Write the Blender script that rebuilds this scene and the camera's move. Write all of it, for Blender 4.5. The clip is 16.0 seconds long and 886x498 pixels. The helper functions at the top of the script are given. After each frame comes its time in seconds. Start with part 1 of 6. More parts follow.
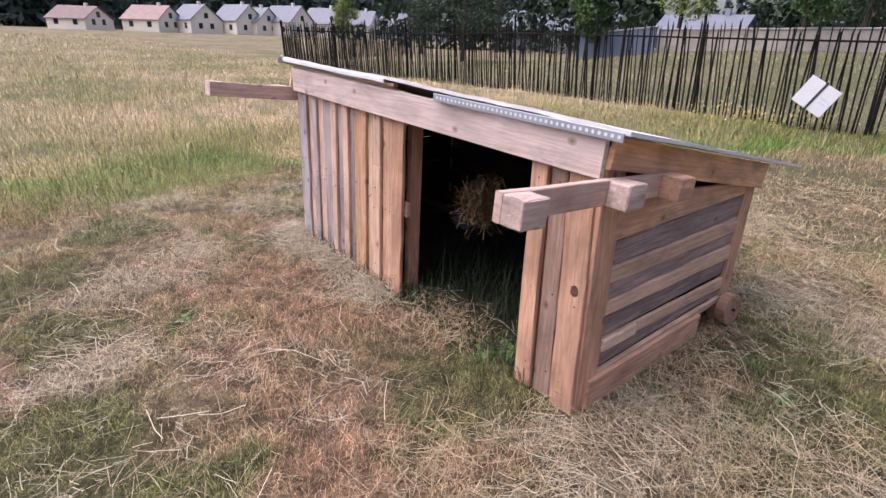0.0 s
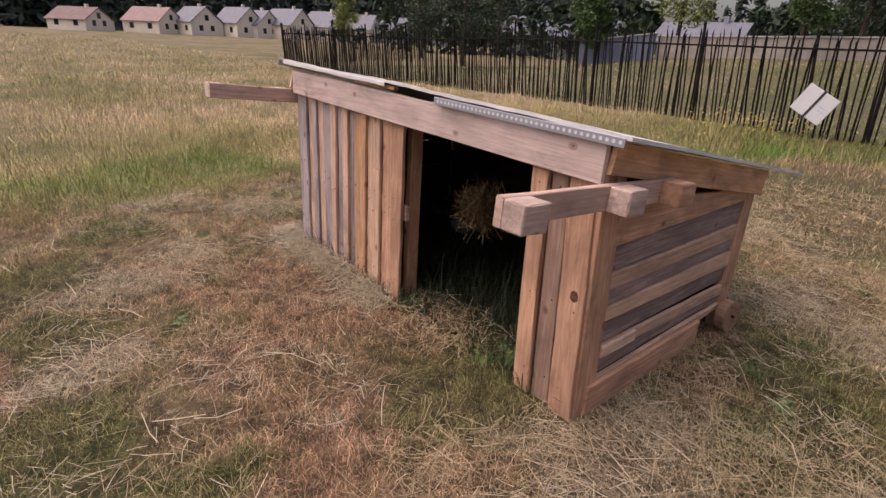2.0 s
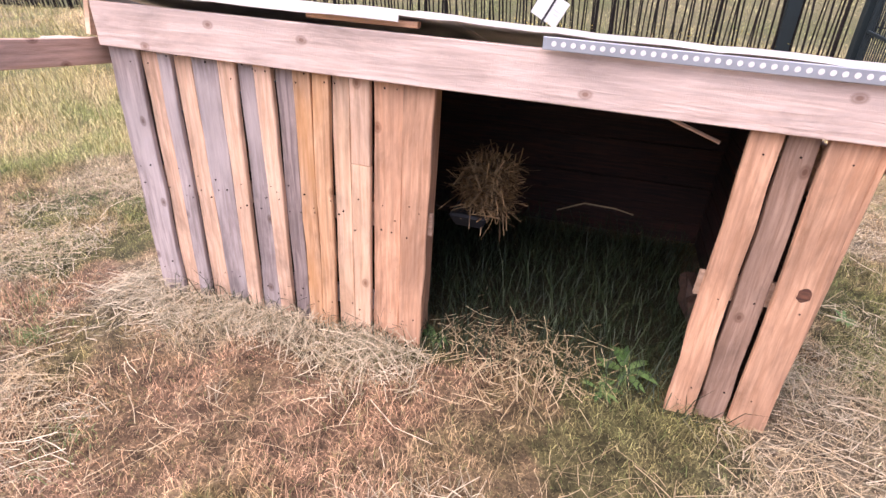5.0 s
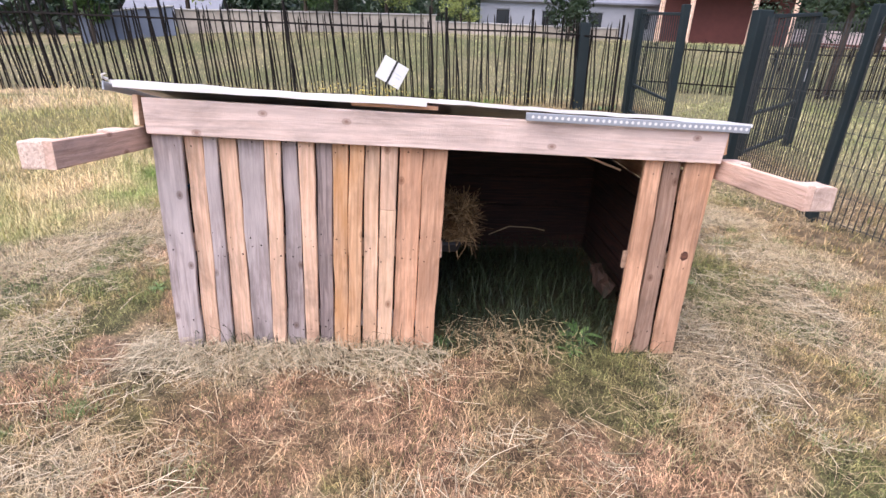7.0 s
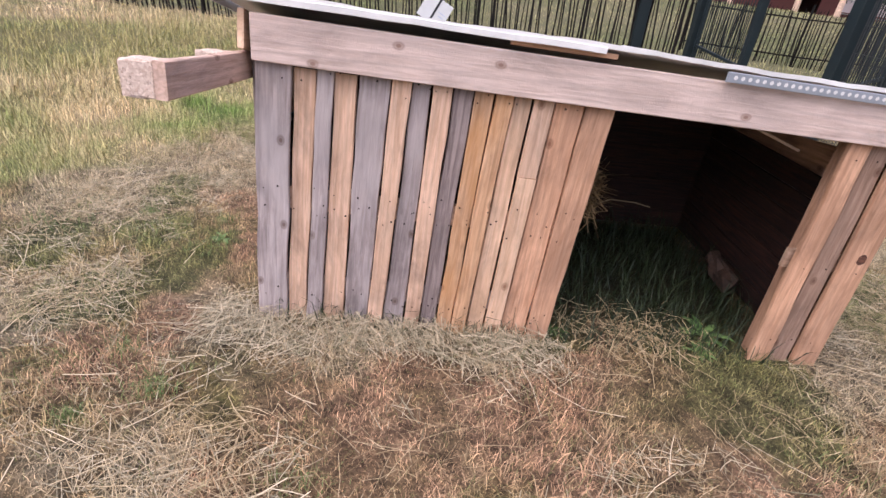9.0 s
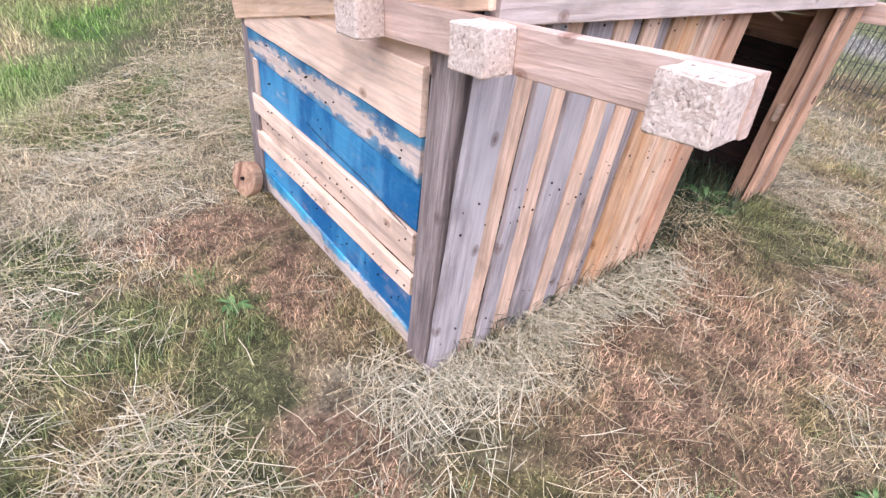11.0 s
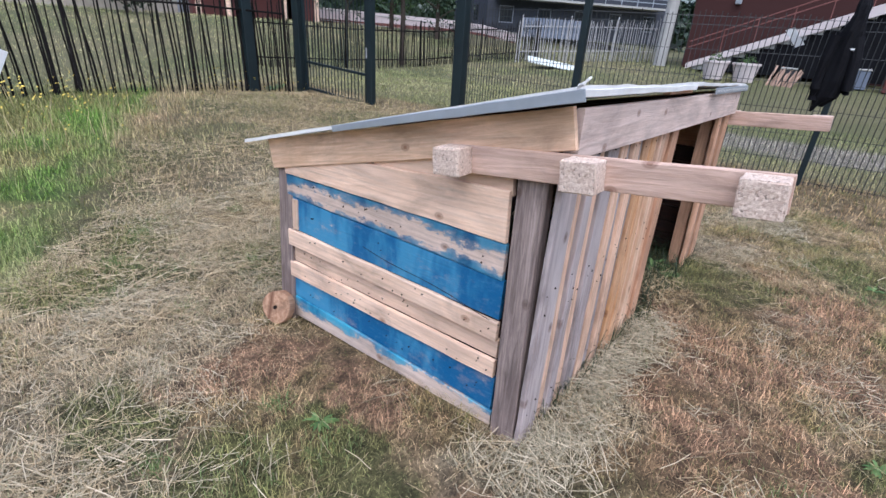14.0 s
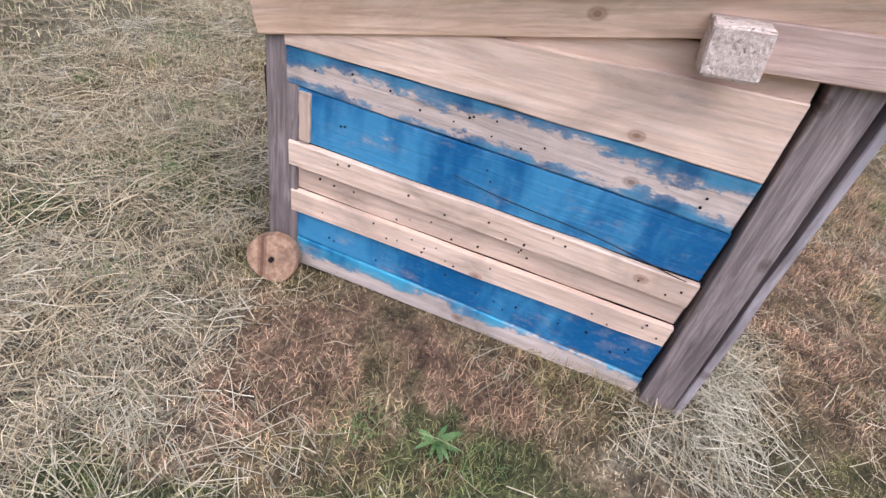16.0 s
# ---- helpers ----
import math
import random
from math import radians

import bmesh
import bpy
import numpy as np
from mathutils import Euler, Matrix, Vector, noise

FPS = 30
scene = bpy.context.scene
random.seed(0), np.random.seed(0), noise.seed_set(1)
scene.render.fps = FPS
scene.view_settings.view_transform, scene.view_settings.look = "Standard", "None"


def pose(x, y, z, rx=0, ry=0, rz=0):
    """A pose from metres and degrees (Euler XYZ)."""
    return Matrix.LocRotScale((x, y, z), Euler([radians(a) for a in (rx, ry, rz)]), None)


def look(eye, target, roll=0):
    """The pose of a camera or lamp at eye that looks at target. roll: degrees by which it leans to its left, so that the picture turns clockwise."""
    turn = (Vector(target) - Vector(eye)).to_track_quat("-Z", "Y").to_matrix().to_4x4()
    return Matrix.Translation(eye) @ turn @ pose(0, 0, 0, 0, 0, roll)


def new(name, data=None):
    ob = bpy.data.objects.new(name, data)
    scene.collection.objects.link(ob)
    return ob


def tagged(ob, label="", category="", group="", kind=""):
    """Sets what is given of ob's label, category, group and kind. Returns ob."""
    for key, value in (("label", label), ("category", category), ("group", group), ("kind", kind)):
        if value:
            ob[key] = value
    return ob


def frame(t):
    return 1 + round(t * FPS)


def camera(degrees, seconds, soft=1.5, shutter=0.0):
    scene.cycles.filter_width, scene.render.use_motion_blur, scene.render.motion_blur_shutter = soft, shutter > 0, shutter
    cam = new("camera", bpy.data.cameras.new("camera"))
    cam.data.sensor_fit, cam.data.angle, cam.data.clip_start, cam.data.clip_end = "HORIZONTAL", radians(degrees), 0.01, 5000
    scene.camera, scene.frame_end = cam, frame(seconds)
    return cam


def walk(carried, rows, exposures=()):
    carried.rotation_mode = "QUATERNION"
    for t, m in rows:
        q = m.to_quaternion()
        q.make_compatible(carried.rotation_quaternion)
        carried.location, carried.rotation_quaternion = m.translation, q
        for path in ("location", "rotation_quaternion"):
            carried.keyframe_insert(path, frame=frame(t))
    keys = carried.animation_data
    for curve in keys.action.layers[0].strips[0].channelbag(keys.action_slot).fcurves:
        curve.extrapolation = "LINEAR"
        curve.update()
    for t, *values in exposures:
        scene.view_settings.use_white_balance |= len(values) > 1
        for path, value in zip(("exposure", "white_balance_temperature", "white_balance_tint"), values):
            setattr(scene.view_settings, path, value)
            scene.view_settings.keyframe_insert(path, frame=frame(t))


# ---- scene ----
cam = camera(82.6, 16.0)

PATH = [
    (0, (3.58, -1.563, 1.492), (2.171, -0.377, 0.711), 2.1),
    (0.5, (3.58, -1.565, 1.493), (2.172, -0.382, 0.708), 2.1),
    (1, (3.579, -1.561, 1.491), (2.174, -0.374, 0.705), 2.1),
    (1.5, (3.579, -1.561, 1.492), (2.17, -0.371, 0.717), 2.1),
    (2, (3.569, -1.561, 1.488), (2.16, -0.366, 0.722), 2.7),
    (2.5, (3.44, -1.595, 1.472), (2.071, -0.361, 0.696), 2.7),
    (3, (3.215, -1.622, 1.461), (1.975, -0.263, 0.676), 3.8),
    (3.2, (3.093, -1.598, 1.426), (1.875, -0.236, 0.615), 5.4),
    (5.3, (1.696, -1.543, 1.406), (1.432, 0.173, 0.413), 3.2),
    (5.5, (1.603, -1.598, 1.432), (1.5, 0.166, 0.495), 4.0),
    (6, (1.386, -1.891, 1.495), (1.488, -0.088, 0.636), 1.5),
    (6.5, (1.334, -2.155, 1.515), (1.426, -0.332, 0.699), 1.9),
    (7, (1.223, -2.245, 1.539), (1.324, -0.408, 0.754), 2.4),
    (7.5, (1.173, -2.258, 1.538), (1.307, -0.418, 0.768), 2.7),
    (8, (1.149, -2.235, 1.532), (1.3, -0.396, 0.76), 3.3),
    (8.5, (0.993, -2.146, 1.518), (1.224, -0.324, 0.727), 5.0),
    (9, (0.682, -1.839, 1.434), (0.786, -0.088, 0.474), 7.2),
    (9.2, (0.547, -1.749, 1.434), (0.618, -0.043, 0.393), 7.9),
    (11.3, (-0.9, -0.797, 1.332), (0.288, 0.329, 0.184), 7.2),
    (11.5, (-0.991, -0.799, 1.34), (0.239, 0.329, 0.239), 6.7),
    (12, (-1.191, -0.798, 1.394), (0.093, 0.331, 0.356), 2.7),
    (12.5, (-1.284, -0.694, 1.433), (0.162, 0.448, 0.655), 3.1),
    (13, (-1.327, -0.654, 1.429), (0.131, 0.48, 0.663), 3.3),
    (13.5, (-1.347, -0.647, 1.429), (0.118, 0.475, 0.658), 3.2),
    (14, (-1.373, -0.625, 1.427), (0.096, 0.481, 0.64), 3.5),
    (14.5, (-1.366, -0.539, 1.405), (0.118, 0.563, 0.642), 4.8),
    (15, (-1.244, -0.286, 1.333), (0.166, 0.7, 0.312), 3.4),
    (15.5, (-1.208, 0.08, 1.283), (0.263, 0.868, 0.181), 6.2),
    (16, (-1.144, 0.56, 1.266), (0.365, 0.933, 0.007), 11.0),
]
EXPOSURE = [(0, 0.52, 6000, 25), (0.5, 0.34, 6300, 28), (1.0, 0.12, 6650, 29), (1.5, -0.05, 6900, 29), (2.0, -0.06, 6950, 29), (2.5, -0.04, 6950, 30), (3.2, 0.04, 6950, 31), (5.3, 1.06, 6200, 28), (6.5, 0.96, 6030, 22), (8, 0.60, 6030, 21),
            (8.5, 0.45, 6080, 21), (9.2, 0.47, 6080, 22), (11.3, 0.82, 5450, 15), (12, 0.6, 5450, 13), (12.5, 0.5, 5370, 12), (13.5, 0.28, 5380, 12), (14.5, 0.30, 5450, 12), (15.5, 0.38, 5460, 14), (16, 0.36, 5420, 14)]
walk(cam, [(t, look(eye, target, roll)) for t, eye, target, roll in PATH],
     EXPOSURE)


# ---- world, sun ----
world = bpy.data.worlds.new("sky")
scene.world = world
world.use_nodes = True
wn = world.node_tree
sky = wn.nodes.new("ShaderNodeTexSky")
sky.sky_type = "NISHITA"
sky.sun_disc = False
sky.sun_elevation = radians(63)
sky.sun_rotation = radians(226)
sky.air_density, sky.dust_density, sky.ozone_density = 1.0, 4.0, 0.6
wn.links.new(sky.outputs[0], wn.nodes["Background"].inputs[0])
wn.nodes["Background"].inputs[1].default_value = 0.135
sun = new("sun", bpy.data.lights.new("sun", "SUN"))
sun.data.energy, sun.data.angle, sun.data.color = 2.95, radians(88), (1.0, 0.95, 0.88)
SUN_AZ, SUN_EL = radians(226), radians(63)
sun.matrix_world = look((math.sin(SUN_AZ) * 30, math.cos(SUN_AZ) * 30, 30 * math.tan(SUN_EL)), (0, 0, 0))


# ---- material helpers ----
def mat(name, rough=0.8, metal=0.0):
    m = bpy.data.materials.new(name)
    m.use_nodes = True
    b = m.node_tree.nodes["Principled BSDF"]
    b.inputs["Roughness"].default_value = rough
    b.inputs["Metallic"].default_value = metal
    return m, m.node_tree, b


def nd(nt, kind, **kw):
    n = nt.nodes.new(kind)
    for k, v in kw.items():
        if k in n.inputs:
            n.inputs[k].default_value = v
    return n


def noise_tex(nt, vec, scale, detail=4.0, rough=0.55, dist=0.0):
    n = nd(nt, "ShaderNodeTexNoise", Scale=scale, Detail=detail, Roughness=rough, Distortion=dist)
    nt.links.new(vec, n.inputs["Vector"])
    return n.outputs["Fac"]


def ramp(nt, fac, stops):
    r = nt.nodes.new("ShaderNodeValToRGB")
    e = r.color_ramp.elements
    while len(e) < len(stops):
        e.new(0.5)
    for el, (p, c) in zip(e, stops):
        el.position = p
        el.color = (c, c, c, 1) if isinstance(c, (int, float)) else (*c, 1)
    nt.links.new(fac, r.inputs[0])
    return r.outputs[0]


def mix(nt, fac, a, b, mode="MIX"):
    n = nt.nodes.new("ShaderNodeMix")
    n.data_type, n.blend_type = "RGBA", mode
    for sock, v in ((n.inputs[0], fac), (n.inputs[6], a), (n.inputs[7], b)):
        if hasattr(v, "links"):
            nt.links.new(v, sock)
        elif isinstance(v, (int, float)):
            sock.default_value = v if sock == n.inputs[0] else (v, v, v, 1)
        else:
            sock.default_value = (*v, 1)
    return n.outputs[2]


def maths(nt, op, a, b=0.0, c=0.0):
    n = nt.nodes.new("ShaderNodeMath")
    n.operation = op
    for i, v in enumerate((a, b, c)):
        if hasattr(v, "links"):
            nt.links.new(v, n.inputs[i])
        else:
            n.inputs[i].default_value = v
    return n.outputs[0]


def bump(nt, b, height, strength=0.3, dist=0.01):
    n = nd(nt, "ShaderNodeBump", Strength=strength, Distance=dist)
    nt.links.new(height, n.inputs["Height"])
    nt.links.new(n.outputs[0], b.inputs["Normal"])


def local_coords(nt, stretch):
    """Object coordinates, shifted for each piece, squeezed along the grain (local x)."""
    tc = nt.nodes.new("ShaderNodeTexCoord")
    oi = nt.nodes.new("ShaderNodeObjectInfo")
    add = nt.nodes.new("ShaderNodeVectorMath")
    add.operation = "MULTIPLY_ADD"
    comb = nt.nodes.new("ShaderNodeCombineXYZ")
    for i, k in enumerate((7.0, 13.0, 29.0)):
        nt.links.new(maths(nt, "MULTIPLY", oi.outputs["Random"], k), comb.inputs[i])
    mp = nt.nodes.new("ShaderNodeVectorMath")
    mp.operation = "MULTIPLY_ADD"
    nt.links.new(tc.outputs["Object"], mp.inputs[0])
    mp.inputs[1].default_value = stretch
    nt.links.new(comb.outputs[0], mp.inputs[2])
    return mp.outputs[0], oi.outputs["Random"], tc.outputs["Object"]


def wood(name, light, dark, rough=0.75, stain=None, stain_amount=0.35, grain=1.0, tint=0.18, paint=None, cover=0.5, band=None, streaks=0.5):
    m, nt, b = mat(name, rough)
    v, rnd, raw = local_coords(nt, (1.0, 14.0, 14.0))
    v2, _, _ = local_coords(nt, (1.0, 3.0, 3.0))
    g = noise_tex(nt, v, 5.0 * grain, 6.0, 0.65, 0.6)
    rings = nd(nt, "ShaderNodeTexWave", Scale=0.55 * grain, Distortion=16.0, Detail=3.0)
    rings.inputs["Detail Scale"].default_value = 0.7
    rings.bands_direction = "Y"
    nt.links.new(v, rings.inputs["Vector"])
    col = mix(nt, ramp(nt, g, ((0.38, 0.0), (0.62, 1.0))), dark, light)
    deep = tuple(c * 0.62 for c in dark)
    col = mix(nt, maths(nt, "MULTIPLY", ramp(nt, rings.outputs["Fac"], ((0.7, 0.0), (1.0, 1.0))), 0.28), col, deep)
    # fine dark streaks along the grain, broad weather tones across the board
    vs, _, _ = local_coords(nt, (1.6, 48.0, 48.0))
    streak = noise_tex(nt, vs, 2.6, 5.0, 0.7)
    col = mix(nt, maths(nt, "MULTIPLY", ramp(nt, streak, ((0.56, 0.0), (0.74, 1.0))), streaks), col, deep)
    blotch = noise_tex(nt, v2, 2.2, 3.0)
    vt, _, _ = local_coords(nt, (1.0, 2.2, 2.2))
    weather = noise_tex(nt, vt, 3.4, 6.0, 0.62, 0.5)
    col = mix(nt, 1.0, col, ramp(nt, weather, ((0.28, 0.58), (0.5, 1.0), (0.72, 1.25))), "MULTIPLY")
    if stain:
        col = mix(nt, maths(nt, "MULTIPLY", ramp(nt, blotch, ((0.45, 0.0), (0.7, 1.0))), stain_amount * 2), col, stain)
    # knots
    vor = nd(nt, "ShaderNodeTexVoronoi", Scale=3.0)
    vor.voronoi_dimensions = "2D"
    vv, _, _ = local_coords(nt, (1.1, 1.6, 1.6))
    nt.links.new(vv, vor.inputs["Vector"])
    pick = nt.nodes.new("ShaderNodeSeparateXYZ")
    nt.links.new(vor.outputs["Color"], pick.inputs[0])
    some = ramp(nt, pick.outputs[0], ((0.56, 0.0), (0.59, 1.0)))
    knot = ramp(nt, vor.outputs["Distance"], ((0.022, 1.0), (0.040, 0.5), (0.052, 0.7), (0.082, 0.0)))
    col = mix(nt, maths(nt, "MULTIPLY", maths(nt, "MULTIPLY", knot, some), 0.8), col, (dark[0] * 0.36, dark[1] * 0.24, dark[2] * 0.18))
    h = g
    if paint:
        vp, _, _ = local_coords(nt, (1.0, 1.7, 1.7))
        pn = noise_tex(nt, vp, 3.6, 7.0, 0.66, 0.3)
        fine = noise_tex(nt, vp, 19.0, 6.0, 0.7)
        cov = maths(nt, "ADD", maths(nt, "MULTIPLY", pn, 0.62), maths(nt, "MULTIPLY", fine, 0.38))
        if band:
            sep = nt.nodes.new("ShaderNodeSeparateXYZ")
            nt.links.new(raw, sep.inputs[0])
            off = maths(nt, "SUBTRACT", sep.outputs[1], band[0])
            cov = maths(nt, "MULTIPLY_ADD", maths(nt, "ABSOLUTE", off) if band[2] else off, band[1], cov)
        fac = ramp(nt, cov, ((1.0 - cover - 0.03, 0.0), (1.0 - cover + 0.012, 0.75), (1.0 - cover + 0.09, 1.0)))
        v3, _, _ = local_coords(nt, (1.0, 0.35, 0.35))
        pv = noise_tex(nt, v3, 4.5, 4.0, 0.6)
        pcol = mix(nt, ramp(nt, pv, ((0.44, 0.0), (0.49, 0.45), (0.57, 1.0))), paint, (paint[0] + 0.06, paint[1] * 1.55 + 0.10, paint[2] * 1.2 + 0.14))
        pcol = mix(nt, maths(nt, "MULTIPLY", ramp(nt, fine, ((0.52, 0.0), (0.72, 1.0))), 0.3), pcol, (paint[0] + 0.2, paint[1] + 0.26, paint[2] + 0.24))
        col = mix(nt, fac, col, pcol)
        h = maths(nt, "ADD", g, maths(nt, "MULTIPLY", fac, 0.4))
    # each piece a little lighter or darker than its neighbours
    tone = maths(nt, "MULTIPLY_ADD", rnd, 2 * tint, 1 - tint)
    col = mix(nt, 1.0, col, tone, "MULTIPLY")
    nt.links.new(col, b.inputs["Base Color"])
    bump(nt, b, h, 0.7, 0.005)
    return m


def plain(name, col, rough=0.7, metal=0.0, vary=0.2, scale=8.0, bumpy=0.15):
    m, nt, b = mat(name, rough, metal)
    tc = nt.nodes.new("ShaderNodeTexCoord")
    n1 = noise_tex(nt, tc.outputs["Object"], scale, 6.0, 0.6)
    n2 = noise_tex(nt, tc.outputs["Object"], scale * 0.2, 3.0)
    f = maths(nt, "ADD", maths(nt, "MULTIPLY", n1, 0.5), maths(nt, "MULTIPLY", n2, 0.5))
    c = mix(nt, ramp(nt, f, ((0.3, 0.0), (0.7, 1.0))), tuple(x * (1 - vary) for x in col), tuple(min(1, x * (1 + vary)) for x in col))
    nt.links.new(c, b.inputs["Base Color"])
    bump(nt, b, n1, bumpy, 0.01)
    if rough >= 0.8:
        b.inputs["Specular IOR Level"].default_value = 0.12
    return m


def spots(nt, pos, places):
    """A soft ragged mask that is 1 round each (x, y, radius)."""
    wn_ = nd(nt, "ShaderNodeTexNoise", Scale=2.6, Detail=4.0, Roughness=0.6)
    nt.links.new(pos, wn_.inputs["Vector"])
    wv = nt.nodes.new("ShaderNodeVectorMath")
    wv.operation = "MULTIPLY_ADD"
    nt.links.new(wn_.outputs["Color"], wv.inputs[0])
    wv.inputs[1].default_value = (0.9, 0.9, 0)
    nt.links.new(pos, wv.inputs[2])
    wo = nt.nodes.new("ShaderNodeVectorMath")
    nt.links.new(wv.outputs[0], wo.inputs[0])
    wo.inputs[1].default_value = (-0.45, -0.45, 0)
    pos = wo.outputs[0]
    sep = nt.nodes.new("ShaderNodeSeparateXYZ")
    nt.links.new(pos, sep.inputs[0])
    total = None
    for x, y, r in places:
        dx = maths(nt, "SUBTRACT", sep.outputs[0], x)
        dy = maths(nt, "SUBTRACT", sep.outputs[1], y)
        d = maths(nt, "SQRT", maths(nt, "ADD", maths(nt, "MULTIPLY", dx, dx), maths(nt, "MULTIPLY", dy, dy)))
        k = maths(nt, "MAXIMUM", maths(nt, "SUBTRACT", 1.0, maths(nt, "DIVIDE", d, r)), 0.0)
        total = k if total is None else maths(nt, "MAXIMUM", total, k)
    return total


GREEN = [(1.5, -1.82, 0.5), (2.0, -1.55, 0.4), (0.61, -1.66, 0.38), (-0.92, -1.18, 0.38), (2.22, -0.33, 0.47), (2.05, 0.12, 0.38), (3.11, 1.21, 0.57), (2.7, 3.55, 0.57),
         (0.8, -1.11, 0.19), (-0.15, -1.72, 0.57), (-3.02, 0.71, 1.14), (-0.78, 0.7, 0.3), (1.42, 0.1, 0.19), (-0.76, 0.06, 0.32), (3.35, 0.54, 0.57), (4.71, 2.97, 0.38),
         (-0.54, 3.59, 0.76), (-0.03, 4.19, 0.76), (-0.66, 2.42, 0.38), (-0.36, 2.53, 0.38), (-0.45, 0.71, 0.18), (3.01, -1.04, 0.38), (0.25, 4.63, 0.57), (4.18, 7.86, 0.76),
         (-0.22, 3.04, 0.57), (0.92, 4.83, 0.76), (0.34, 2.13, 0.38), (-0.93, 1.27, 0.25), (-0.44, 0.35, 0.26), (-1.26, 0.55, 0.28), (2, 5.5, 1), (3.4, 7.2, 1.2),
         (4.2, 5.2, 1)]
STRAW = [(1.04, -1.56, 0.32), (0.66, 0.04, 0.4), (2.76, 2.09, 0.48), (2.74, -0.19, 0.38), (2.96, 0.29, 0.48), (3.23, 1.81, 0.48), (-1.87, -0.81, 0.64), (0.16, -1.28, 0.32),
         (-1.27, 1.03, 0.64), (-0.03, -0.03, 0.32), (0.39, 0, 0.4), (1.06, -0.01, 0.32), (-0.18, -0.79, 0.32), (4.2, 2.2, 0.48), (-1.54, 1.81, 0.64), (0.27, 3.52, 0.64),
         (-0.72, 2.06, 0.4), (-0.44, 2.02, 0.4), (-0.92, 1.63, 0.4), (-0.7, 2.97, 0.48), (4.61, 0.39, 0.48), (-0.12, 1.77, 0.4), (-0.56, 1.63, 0.4), (-1.44, 1.45, 0.64),
         (3.6, 0.5, 0.6), (3.9, -0.2, 0.5), (4.2, 1.3, 0.6), (-0.9, 0, 0.4), (0.35, 2.4, 0.8), (1.5, 3.6, 1.1)]
RUST = [(1.53, -0.83, 0.51), (1.85, -0.39, 0.42), (2.16, -0.87, 0.51), (1.61, 0.01, 0.34), (2.7, 1.1, 0.34), (0.58, -0.69, 0.51), (0.25, -0.87, 0.51), (1.14, -0.37, 0.51),
         (1.89, -0.68, 0.51), (3.56, 0.4, 0.51), (2.42, -0.36, 0.42), (-0.26, 1.16, 0.34), (0.78, -0.26, 0.34), (-0.5, 1.41, 0.34), (1.51, 6.89, 0.68), (-0.2, 0.57, 0.34),
         (0.46, -0.5, 0.51), (3, -1.6, 0.6), (-0.45, -0.2, 0.45), (0.9, -1.9, 0.6), (0, -1.6, 0.4)]


